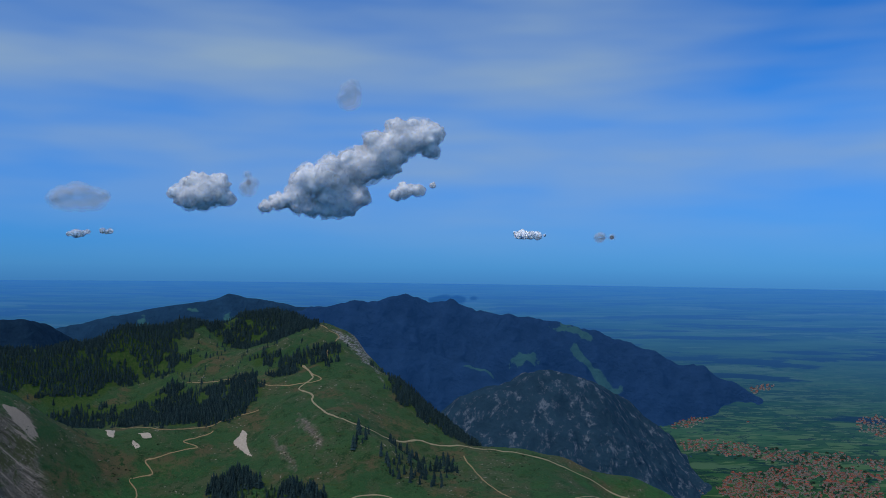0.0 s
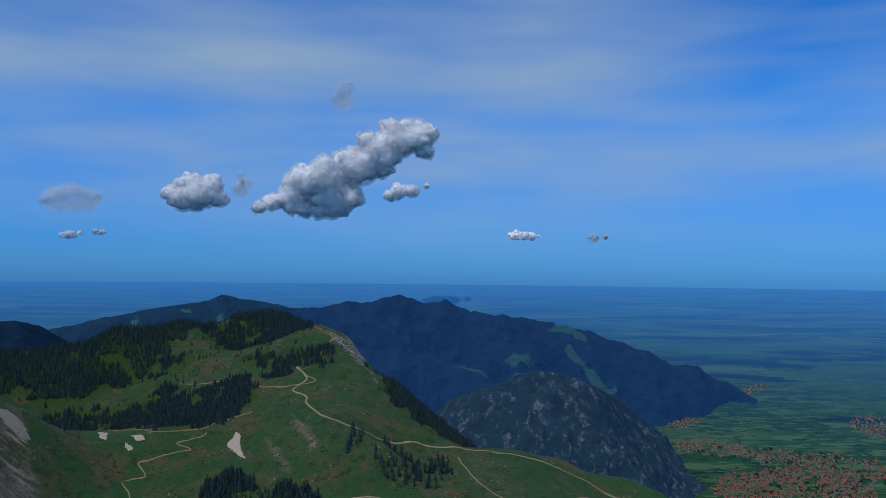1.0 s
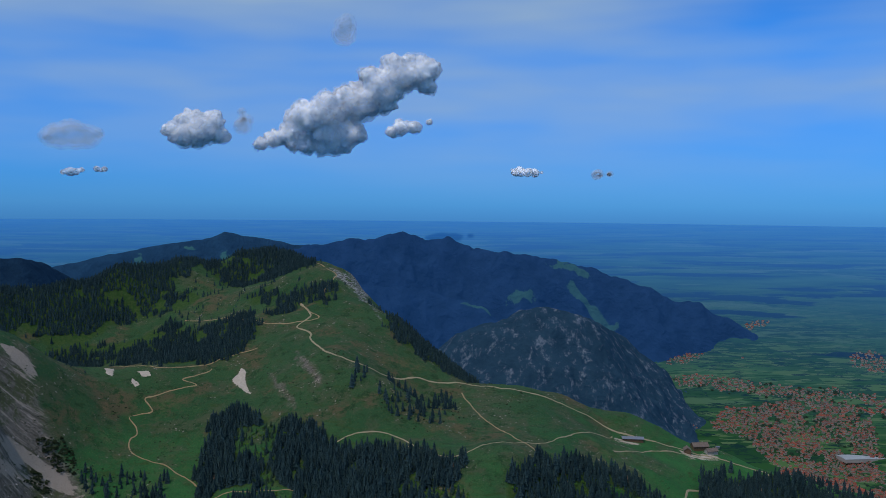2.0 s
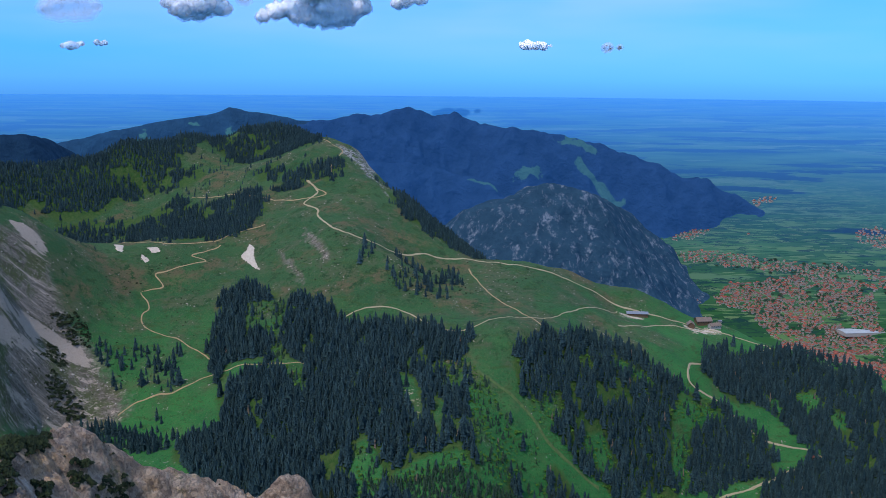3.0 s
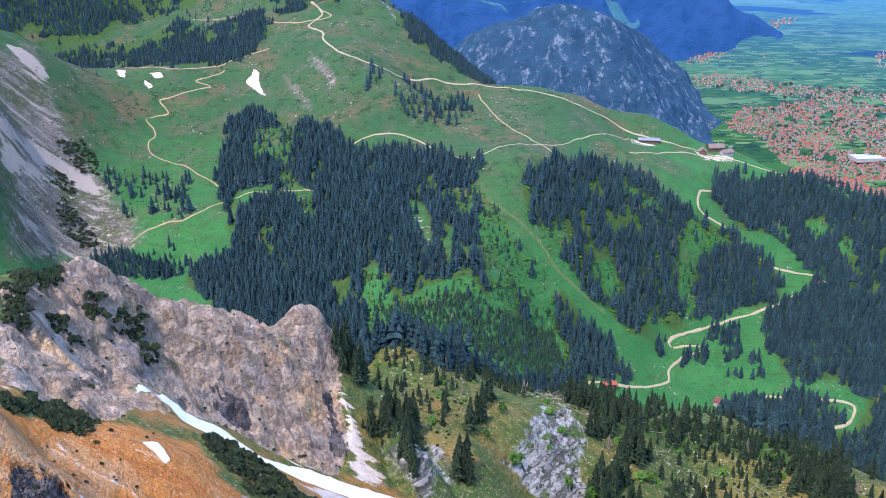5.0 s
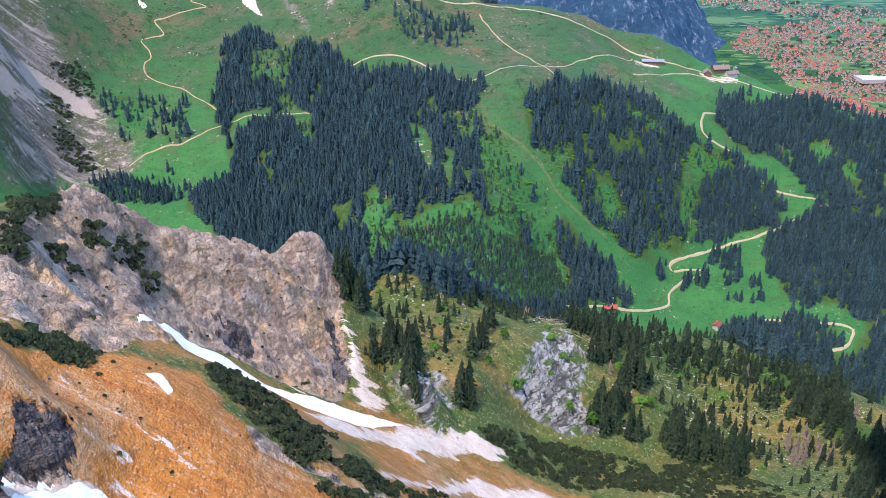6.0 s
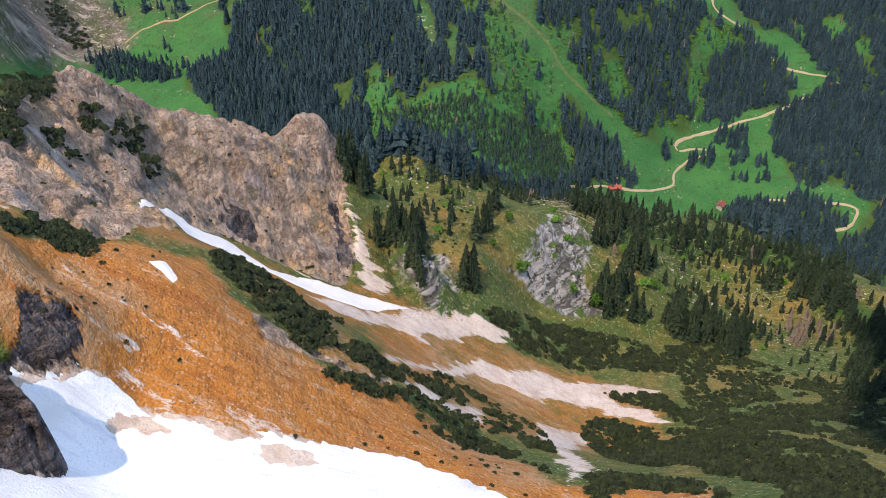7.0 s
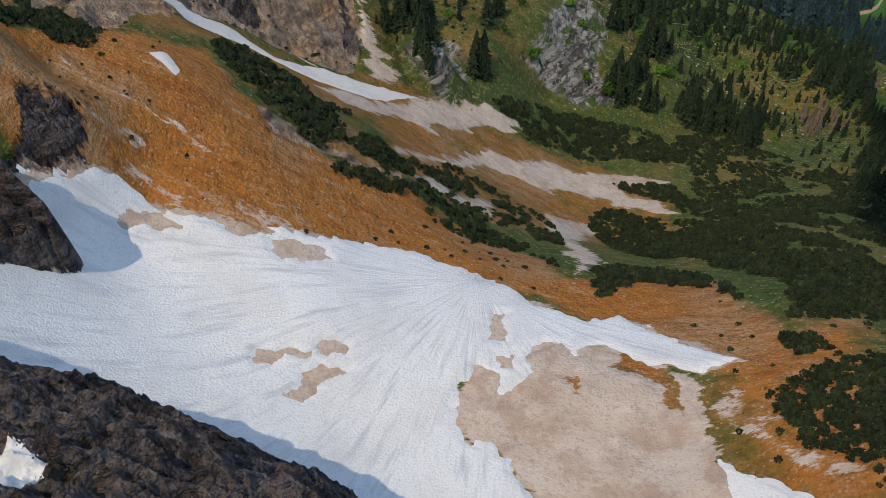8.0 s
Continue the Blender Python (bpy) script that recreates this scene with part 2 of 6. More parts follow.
NEAR_FORM, CLIFF_FORM, VALLEY_FORM = sheet(NEAR, 6), sheet(CLIFF, 4), sheet(VALLEY, 25)


def parts_at(x, y):
    """Heights of the near slope, the near cliff, the valley with the alp, and the lowland."""
    r = np.hypot(x, y)
    near = lies_at(NEAR_FORM, x, y) - 1.3 * np.maximum(0, y - 700) - 1.0 * np.maximum(0, x - 450) - np.maximum(0, -300 - x)
    near = np.maximum.reduce([near, ridge(OUTCROP, 1.7, x, y, 3.0), ridge(PINNACLE, 2.4, x + 1.5 * rough(x, y, 7, 3, 93), y, 2.0)])
    cliff = lies_at(CLIFF_FORM, x, y) - 2.5 * np.maximum(0, r - 235) - 1.2 * np.maximum(0, x - 30)
    kx, ky = x + 1.2 * rough(x, y, 6, 3, 91), y + 1.2 * rough(x, y, 6, 3, 95)
    cliff = np.maximum.reduce([cliff, ridge(KNOB, 7.5, kx, ky, 1.0), ridge(KNOB_TOP, 5.0, kx, ky, 1.0) - 0.5, ridge(KNOB_FRONT, 5.0, kx, ky, 1.0)])
    under = 835 + np.maximum(0, r - 35)
    near, cliff = np.minimum(near, under), np.minimum(cliff, under)
    valley = lies_at(VALLEY_FORM, x, y) - 0.9 * np.maximum(0, y - 2350) - 0.8 * np.maximum(0, x - 950) - 1.5 * np.maximum(0, 650 - y)
    return near, cliff, valley, lowland(x, y)


OCHRE_GRASS = [
    (-133.7, 255), (-117.8, 224.6), (-104.1, 251), (-80.6, 268.2), (-68.4, 255), (-57.6, 236.6), (-39.3, 239.2),
    (-19.6, 248.9), (-4.8, 241.1), (14.4, 243.3), (29.3, 211.4), (54.6, 231.8), (73.8, 217.6), (79.6, 187.7),
    (82, 167.4), (71.5, 144.9), (64.7, 161.8), (58.5, 163.2), (32.7, 187.5), (16.3, 199.3), (3.4, 202.6),
    (-20.5, 204.4), (-35.7, 202.6), (-53.4, 195), (-72.4, 194.7), (-92.6, 191.5), (-100.5, 184.7), (-105.9, 185),
]
SPUR_ROCK = [
    (-155, 305), (-169, 374), (-159, 385), (-145, 398), (-132, 414), (-121, 422), (-112, 436), (-99, 448), (-87, 459),
    (-84, 471), (-76, 478), (-66, 480), (-60, 484), (-57, 445), (-53, 412), (-51, 374), (-72, 371), (-94, 362),
    (-109, 342), (-100.6, 274.4), (-105.4, 244.9), (-121.9, 248.5), (-131.2, 249.4),
]
CLIFF_STRATA = [
    (31.8, 461.5), (51.8, 488), (58.7, 525.2), (76, 546.1), (86.5, 512.3), (78.4, 472.2), (87.2, 459.6),
    (69.6, 451.3), (39.9, 455.6),
]
GRAVEL_FAN = [
    (-65, 336.2), (-53.2, 346.5), (-44.5, 351.6), (-16.3, 389.8), (17.7, 405.7), (32.9, 408.6), (23.2, 391.2),
    (0.2, 374.5), (-15.3, 352.2), (-30.1, 351.8), (-46.3, 326.4),
]
GRAVEL_STRIP = [
    (-21.4, 264.8), (-11.1, 276.6), (1.6, 287.2), (14.4, 298.9), (8, 278.5), (-4.8, 264.4), (-12.7, 262.3),
]
GRAVEL_CONE = [
    (35.2, 322.4), (48.8, 325.9), (60.4, 328.5), (50.4, 289), (48.5, 245.8), (36.3, 223.3), (30.8, 210.2),
    (36.9, 238.2), (37.1, 279.9), (35.8, 305),
]
GRAVEL_BOWL = [
    (0.6, 168), (-2.2, 165.4), (-4.3, 158.5), (-4.3, 149.7), (-0.5, 143.6), (5, 141.9), (10.3, 130.5), (15.5, 124.4), (55.5, 120.5), (55.2, 128.3), (55.4, 136.6), (55, 144.9), (55.4, 155.4), (55.3, 162.2), (46.5, 171.8), (39.4, 177.2), (32.8, 177.2), (25.6, 179.7), (19.4, 177.6), (13.8, 171.2),
]
WEST_SCREE = [
    (-642, 1353), (-621, 1416), (-566, 1360), (-470, 1263), (-409, 1210), (-439, 1153), (-474, 1151), (-515, 1101),
    (-524, 1041),
]
SPRUCE_WOOD = [
    (-350, 1460), (-317, 1480), (-254, 1425), (-160, 1368), (-114, 1318), (-56, 1302), (9, 1284), (39, 1230),
    (46, 1172), (66, 1125), (124, 1109), (211, 1078), (222, 1049), (143, 986), (4, 537), (-50, 541), (-119, 956),
    (-151, 1010), (-228, 1033), (-329, 1106), (-269, 1102), (-275, 1167), (-318, 1264),
]
SPRUCE_BANK = [
    (108, 1220), (167, 1266), (222, 1311), (301, 1326), (366, 1304), (420, 1309), (488, 1268), (467, 1225),
    (381, 1201), (319, 1174), (247, 1118), (193, 1122), (126, 1141), (105, 1167),
]
EAST_WOOD = [
    (425, 1423), (565, 1475), (676, 1369), (668, 1188), (563, 1001), (543, 1060), (510, 1093), (450, 1090),
    (434, 1191), (487, 1236), (558, 1253), (546, 1282), (505, 1331), (434, 1329), (395, 1358),
]
LOWER_WOOD = [
    (362, 1056), (426, 1057), (503, 1052), (485, 1019), (234, 576), (202, 588),
]
SUMMIT_WOOD = [
    (-979, 1758), (-871, 1870), (-774, 1968), (-685, 2056), (-571, 2143), (-458, 2222), (-386, 2277), (-308, 2217),
    (-250, 1973), (-324, 1982), (-373, 1989), (-471, 2071), (-510, 2102), (-551, 2033), (-552, 1995), (-501, 1983),
    (-506, 1933), (-578, 1931), (-625, 1934), (-687, 1815), (-733, 1801), (-793, 1792), (-655, 1403),
]
SADDLE_WOOD = [
    (-609, 1469), (-735, 1793), (-670, 1809), (-589, 1833), (-549, 1885), (-448, 1814), (-392, 1832), (-315, 1758),
    (-334, 1721), (-331, 1659), (-382, 1640), (-455, 1613), (-622, 1750),
]
KNEE_WOOD = [
    (-293, 1885), (-256, 1893), (-191, 1884), (-181, 1861), (-208, 1799), (-251, 1852), (-294, 1790), (-319, 1833),
]
KNEE_SMALL = [
    (-384, 1919), (-331, 1933), (-310, 1865), (-356, 1872),
]
CREST_BAND = [
    (89, 949), (140, 983), (222, 1012), (163, 587), (213, 574), (251, 565), (260, 518), (273, 489), (238, 415),
    (241, 468), (235, 530), (207, 551), (170, 560), (122, 542), (97, 533), (78, 560),
]
CLUMP_A = [
    (11.1, 459.3), (16.4, 487.2), (26.4, 516), (31, 533.9), (26.1, 493.6), (17.8, 466.5),
]
CLUMP_B = [
    (106.7, 503.7), (112, 519.8), (133, 538.6), (131.4, 521.6), (114.1, 498.8),
]
CLUMP_C = [
    (81.6, 454.3), (86.3, 474.8), (105.3, 501.4), (107.7, 486), (96.8, 459.8), (86.9, 451.4),
]
CLUMP_D = [
    (100.1, 449.6), (104.9, 462.8), (120.6, 469.2), (120.2, 456.4),
]
CLUMP_E = [
    (124.3, 470.1), (133.4, 479.6), (164.9, 493.2), (157.6, 455), (133.5, 451.1),
]
DRY_EAST = [
    (-58, 387), (-19, 396), (33, 405), (73, 401), (108, 366), (106.8, 268.3), (87.4, 231.3), (85, 321), (15.8, 264.4),
    (-22.9, 244.4),
]
DRY_SOUTH = [
    (59.1, 170.9), (74.2, 179.5), (116.8, 193.4), (94.7, 141.7), (82.2, 111.6), (56.4, 120.1), (56.5, 143.7),
]
GRAVEL_SOUTH = [
    (59.4, 156.2), (63.5, 148.6), (69.9, 132.9), (73.4, 122.6), (69, 123.2), (63.2, 138.7), (58.8, 148.5),
]
BOWL_OCHRE = [
    (38.6, 176.6), (45.1, 171.9), (49.8, 167.1), (50.6, 157.9), (50.8, 152.2), (47.3, 154.3), (42.8, 160.1), (38.4, 166.9),
]
MUGO_SHADE = [
    (65, 345.6), (100.9, 338.1), (120, 320.5), (126.7, 283.2), (142.8, 254.4), (131.3, 211.1), (118.5, 188),
    (89.7, 183.7), (96, 210), (86, 254.2), (59.1, 267.5), (60.9, 314.5),
]
ALP_SCRUB = [
    (-584, 1436), (-465, 1562), (-300, 1602), (-160, 1576), (-27, 1639), (257, 3707), (201, 1527), (11, 1362),
    (-163, 1411), (-344, 1432), (-305, 1247), (-466, 1256), (-514, 1364),
]
CREST_WOOD = [
    (-148, 1909), (-82, 1762), (-20, 3969), (74, 1622), (35, 1648), (-69, 1705),
]
SHOULDER_WOOD = [
    (-122, 955), (-40, 508), (-40, 424), (-19, 403), (19, 518), (69, 937), (78, 560), (141, 580), (199, 566),
    (264, 527), (276, 504), (231, 407), (208, 409), (182, 446), (155, 468), (119, 465), (94, 459), (96, 504),
    (67, 533), (23, 536), (-13, 533),
]
MUGO_BAND = [
    (14.8, 411.7), (41.1, 437.5), (77.9, 447.1), (106.9, 439.6), (119.2, 430), (118.9, 408.8), (85.4, 402.9),
    (54.3, 401.5), (32.4, 396.8), (31.3, 407.3), (17.7, 405.7),
]
MUGO_RIB = [
    (-80.9, 273), (-82.4, 313.8), (-63, 303.9), (-51.9, 282.9), (-43.5, 304), (-25.4, 282.9), (-20.6, 275.7),
    (-12.3, 250.1), (-24.2, 237.9), (-35.6, 235), (-48.4, 236.8), (-54.9, 250.2), (-60.1, 254.2), (-58, 231.7),
    (-67.4, 257.3), (-74.2, 260.4),
]
SNOW_FIELD = [
    (-103, 182.9), (-94.5, 191.4), (-84.9, 195.5), (-72.5, 195.4), (-53.8, 197.7), (-35.8, 203.9), (-20.9, 210.2), (3.4, 202.6), (16.1, 196.3), (31.6, 190.4), (43, 193),
    (68.7, 167), (56.2, 162), (52.1, 164.9), (46.1, 169.6), (38.9, 174), (32.5, 175.2), (27.7, 172.4), (25.3, 177.1), (19.2, 175.9), (14.5, 171.2), (12.9, 163.7), (10.3, 158.9), (7.5, 157.2), (6.8, 159.2), (7.8, 165.9), (0.6, 167.6), (-2.2, 164.8), (-3.9, 158.5), (-3.9, 150.1), (-0.2, 144), (1.8, 146), (5, 143.3), (7.5, 138.1), (10.3, 131.5), (13.8, 126.7),
    (7.7, 115.6), (-27.1, 112.9), (-61.6, 125.3), (-89.3, 124.9), (-95.7, 129.4), (-101.9, 147.9),
]
SNOW_TONGUE = [
    (-118, 314), (-116, 341), (-104, 349), (-95, 355), (-80, 353), (-61, 367), (-39, 374), (-21, 383), (-40, 356),
    (-63, 347), (-88, 346), (-106, 334),
]
SNOW_RIBBON = [
    (-90.2, 242.9), (-86.9, 247.3), (-80.7, 240), (-81.5, 236.2),
]
SNOW_POCKET = [
    (-331, 1612), (-322, 1605), (-310, 1557), (-295, 1521), (-315, 1544), (-338, 1577), (-336, 1589),
]
SNOW_FLECK = [
    (-561, 1593), (-548, 1608), (-529, 1542), (-537, 1545),
]
SNOW_SPOT = [
    (-495, 1570), (-477, 1572), (-472, 1559), (-485, 1558),
]
SNOW_CORNER = [
    (54.7, 135.4), (59.5, 128.4), (67.6, 118.3), (64.7, 114.3), (55.1, 123.3),
]
SNOW_NEAR = [
    (-67.1, 92.9), (-65.3, 94.6), (-59.9, 89.1), (-60.4, 87.5), (-60.7, 84.2), (-62.6, 81.7), (-69.5, 92.1),
]
TRACK_UPPER = [
    (-257, 1831), (-225, 1761), (-252, 1726), (-216, 1681), (-216, 1657), (-179, 1566), (-140, 1543), (-84, 1549),
    (-29, 1592), (59, 1606), (140, 1579), (210, 1559), (278, 1554), (325, 1544), (389, 1526), (429, 1533),
    (481, 1511), (547, 1479),
]
TRACK_LOWER = [
    (546, 1474), (391, 1375), (376, 1342), (372, 1314), (421, 1313), (467, 1285), (541, 1277), (558, 1258),
    (544, 1248), (496, 1240), (474, 1219), (403, 1193), (299, 1145), (298, 1137), (353, 1145), (359, 1141),
    (319, 1127), (301, 1112), (292, 1096), (288, 1068), (250, 1046), (189, 1024), (143, 991),
]
TRACK_HAIRPIN = [
    (392, 1061), (454, 1055), (513, 1059), (525, 1052), (510, 1029), (471, 1008), (466, 999), (449, 994),
]
TRACK_ALP = [
    (-142, 1355), (-118, 1369), (-92, 1365), (-58, 1355), (-32, 1331), (1, 1282), (32, 1257), (56, 1265), (81, 1286),
    (123, 1309), (168, 1348), (198, 1386), (230, 1427), (304, 1530),
]
TRACK_HUT = [
    (280, 1402), (363, 1494), (423, 1508), (471, 1509),
]
PATH_SADDLE = [
    (-313, 1672), (-359, 1654), (-383, 1627), (-427, 1606), (-470, 1587), (-545, 1637), (-634, 1747),
]
PATH_ZIGZAG = [
    (-380, 1609), (-382, 1598), (-422, 1563), (-388, 1557), (-441, 1526), (-468, 1509), (-442, 1487), (-482, 1470),
    (-461, 1450), (-450, 1425), (-459, 1404), (-448, 1383), (-431, 1371), (-405, 1358), (-391, 1357), (-373, 1340),
    (-344, 1316), (-324, 1292), (-309, 1277),
]
PATH_SUMMIT = [
    (-257.3, 2028.4), (-219.3, 1966.2), (-196.3, 1942.1), (-204.8, 1912.5), (-207.6, 1897.7), (-217.7, 1886.3), (-209.9, 1840.6),
]
PATH_RILL = [
    (53, 1560), (80, 1438), (112, 1381), (139, 1310), (148, 1276),
]
PATH_CLEARING = [
    (53, 1172), (89, 1156), (126, 1141), (140, 1127), (185, 1118), (208, 1119),
]
ISLE_A = [
    (-87.9, 187.1), (-84.9, 190), (-77.3, 191.7), (-72, 191.7), (-72.5, 190), (-80.6, 187.7), (-85.7, 186.7),
]
ISLE_B = [
    (-52.6, 194.3), (-46.7, 197.3), (-38.2, 198.5), (-37.1, 194.1), (-43, 189.9), (-50, 190.4),
]
ISLE_C = [
    (-72.8, 198.2), (-66.2, 198.2), (-57.8, 196.8), (-51.7, 198.2), (-52.7, 194.5), (-60, 192.8), (-68.5, 195.2),
]
ISLE_D = [
    (-51.5, 157.8), (-44.7, 159.6), (-37.8, 162.3), (-38, 160), (-44.5, 157.7), (-50, 156.2),
]
ISLE_E = [
    (-36.7, 164.6), (-33.5, 165.9), (-31, 165.1), (-31.9, 162.6), (-35.5, 161.6),
]
ISLE_F = [
    (-44.3, 147), (-39.8, 150.7), (-37.9, 156.7), (-34.8, 158.6), (-29.5, 158.4), (-33.7, 153.9), (-36.5, 149.7),
    (-39.5, 148),
]
ISLE_G = [
    (4.5, 182.7), (7.7, 187.1), (10.4, 187.3), (8.6, 177.3), (5.6, 176.4),
]
ISLE_H = [
    (7.2, 171.2), (11.3, 172.1), (11.1, 166.7), (7.3, 165.9),
]
SCAR_A = [
    (-243, 1618), (-225, 1597), (-169, 1481), (-176, 1464), (-213, 1532),
]
SCAR_B = [
    (-280, 1572), (-261, 1551), (-211, 1449), (-214, 1433), (-246, 1498),
]
SCAR_C = [
    (189, 1047), (203, 1044), (229, 1047), (204, 1027), (190, 1025),
]
SCAR_D = [
    (389, 1199), (404, 1195), (406, 1171), (396, 1169),
]
RILL_A = [
    (-107.1, 225.5), (-99.7, 221.2), (-87.9, 220.5), (-80.9, 217.3), (-75.8, 218.2), (-68.6, 216),
]
RILL_B = [
    (-95.2, 205.4), (-90.5, 206.4), (-87.5, 209.7), (-83.5, 209.4),
]
SCREE_CHUTE = [
    (-58, 444), (-50, 431), (-44, 413), (-36, 405), (-28, 402), (-30, 389), (-43, 381), (-53, 412),
]
GROVES = [
    (-90, 1480), (-47, 1556), (39, 1554), (31, 1382), (-8, 1387), (-42, 1387), (-67, 1408), (-86, 1440),
]
GROVE_SMALL = [
    (-123, 1503), (-99, 1521), (-95, 1455), (-115, 1461),
]
MEADOW_TREES = [
    (-493, 1305), (-383, 1347), (-352, 1221), (-399, 1233), (-469, 1247),
]
MEADOW_FOOT = [
    (-446, 1180), (-363, 1184), (-329, 1106), (-350, 1102), (-423, 1150),
]
GROVE_A = [
    (270, 1122), (299, 1143), (290, 1115), (273, 1109),
]
GROVE_B = [
    (315, 1134), (354, 1142), (348, 1114), (310, 1103),
]
GROVE_C = [
    (362, 1170), (409, 1182), (396, 1144), (362, 1143),
]
GROVE_D = [
    (375, 1137), (399, 1137), (427, 1128), (418, 1087), (393, 1091), (366, 1100),
]
LEAFY_GAP = [
    (-99, 1051), (-86, 1058), (-64, 1024), (-50, 1007), (-18, 1024), (3, 1032), (30, 1029), (50, 1012), (35, 1003),
    (-18, 1005), (-61, 1005), (-77, 979), (-62, 967), (-89, 962), (-98, 1013),
]
CREST_TREES = [
    (423, 1452), (466, 1457), (556, 1476), (1260, 2937), (680, 1381), (672, 1359), (558, 1452), (418, 1410),
]
MUGO_EAST = [
    (71.3, 149.5), (79.7, 155.3), (97.7, 160.1), (92.7, 142.2), (83.6, 121.5), (75.7, 126.5), (71.7, 132.1),
]
MUGO_LOW = [
    (-21.1, 276.5), (-5, 324.6), (19.4, 317.4), (34.5, 316), (37.7, 280.6), (29.6, 214.1), (22.4, 212), (21.5, 237.6),
    (13.8, 235.9), (4.2, 227.4), (-8.3, 233.2), (-15.8, 245.3),
]
TOWN = [
    (892, 3385), (1049, 3395), (1090, 3474), (1231, 3456), (1340, 3471), (1594, 3335), (1379, 2677), (624, 1433),
    (1166, 3094), (1140, 3274), (1041, 3361),
]
TOWN_NORTH = [
    (925, 3712), (1053, 3688), (1194, 3635), (1324, 3560), (1512, 3493), (1674, 3377), (1645, 3303), (1442, 3404),
    (1305, 3497), (1116, 3583), (976, 3634),
]
VILLAGE_A = [
    (929, 3790), (1040, 3837), (1112, 3802), (1067, 3751), (968, 3762),
]
VILLAGE_B = [
    (1162, 3778), (1276, 3785), (1300, 3725), (1197, 3736),
]
VILLAGE_C = [
    (1328, 3945), (1427, 3931), (1426, 3885), (1337, 3890),
]
VILLAGE_D = [
    (1664, 3662), (1772, 3640), (1729, 3524), (1642, 3570),
]
HAMLET = [
    (879, 3423), (962, 3421), (964, 3382), (891, 3379),
]
TOWN_TREES = [
    (976, 3634), (1177, 3571), (1397, 3457), (1617, 3395), (1610, 3377), (1372, 3443), (1151, 3549), (971, 3611),
]
HUT_SPOTS = [
    (455, 1549), (427, 1523), (470, 1532), (1013, 3247), (337, 1528), (203, 1027), (536, 1261), (347, 1053),
]
FACTORY_SPOT = [
    (1416, 3102), (1557, 3078),
]
OUTLET = [
    (2.5, 199.4),
]
RIB_ROCK = [
    (-61.9, 245.1), (-55.4, 251.9), (-47.1, 250.3), (-33.6, 248.7), (-23.7, 257.7), (-24.9, 248.8), (-36.4, 241.7),
    (-48.4, 236.8), (-56, 236.2),
]
LEFT_OUTCROP = [
    (-125, 193), (-113, 197.5), (-107.6, 200), (-102, 201.5), (-96.3, 203.2), (-93.5, 199.2), (-96, 194), (-93.5, 192.8), (-96.5, 187.5), (-102, 182), (-109.8, 176), (-120, 170.3),
]
SHADED_SPOT = [
    (260, 351),
]
RILL_C = [
    (-96, 376), (-86, 370), (-65, 366),
]
SPUR_CRAG = [
    (-110, 385), (-99, 400), (-93, 395), (-92, 377), (-96, 355), (-105, 356),
]
# shaded end face of the spur, painted with the dark grey rock
SPUR_END_SHADE = [
    (-63, 436), (-57, 439), (-53, 419), (-52, 392), (-55, 385), (-59, 406),
]
GULLY_DRY = [
    (-102.2, 244.4), (-120, 335), (-94, 363), (-52, 373), (-45, 419), (-30, 399), (-5, 391), (-10, 362), (-23, 326),
    (-49, 286.9), (-73.2, 279.7),
]
EAST_SLOPE = [
    (145, 577), (403, 1026), (513, 992), (213, 376), (187, 406), (176, 472), (161, 536),
]
DEAD_STAND = [
    (209.8, 493.4), (227.5, 503.9), (237.3, 481.1), (222, 445.2), (200.9, 451.2),
]
OUTCROP_ROCK = [
    (-37, 421), (-26, 410), (-18, 395), (-9, 395), (1, 418), (-5, 431), (-13, 440), (-25, 437),
]
OUTCROP_TREES = [
    (-38, 435), (-24, 449), (-13, 444), (-16, 432), (-28, 419),
]
SUMMIT_RIDGE = [
    (-222, 1988), (-177, 1965), (-326, 4326), (-119, 1851), (-82, 1755), (-107, 1778), (-155, 1876), (-196, 1918),
]
PATH_LOOP = [
    (-427, 1192), (-412, 1209), (-387, 1220), (-359, 1215), (-341, 1226), (-322, 1244), (-302, 1247), (-287, 1250),
    (-284, 1263), (-251, 1252), (-177, 1231),
]
INN_YARD = [
    (409, 1523), (478, 1533), (480, 1502), (418, 1489),
]
STATION_YARD = [
    (300, 1530), (354, 1532), (356, 1517), (300, 1500),
]
SHRUB_TOP = [
    (-295, 1416), (-252, 1412), (-222, 1384), (-233, 1341), (-237, 1313), (-271, 1339), (-290, 1378),
]
GLADE_A = [
    (-239, 1306), (-218, 1295), (-207, 1249), (-178, 1234), (-185, 1215), (-164, 1157), (-180, 1163), (-207, 1217),
    (-228, 1237),
]
GLADE_B = [
    (-292, 1273), (-247, 1272), (-244, 1239), (-268, 1224), (-279, 1199), (-290, 1208),
]
BROWN_A = [
    (-53, 1180), (-32, 1175), (-22, 1110), (-18, 1067), (-30, 1090), (-43, 1131),
]
BROWN_B = [
    (0, 1114), (10, 1102), (6, 1049), (-2, 1075),
]
SHRUB_LANE = [
    (1, 1204), (40, 1194), (54, 1170), (70, 1149), (85, 1127), (98, 1102), (100, 1068), (76, 1019), (54, 1012),
    (47, 1036), (44, 1119), (30, 1143), (9, 1142), (-2, 1167),
]
YOUNG_WOOD = [
    (-78, 995), (-31, 1005), (41, 1008), (76, 1018), (136, 1058), (150, 1020), (117, 970), (73, 950), (34, 953),
    (2, 965), (-30, 971), (-62, 967),
]
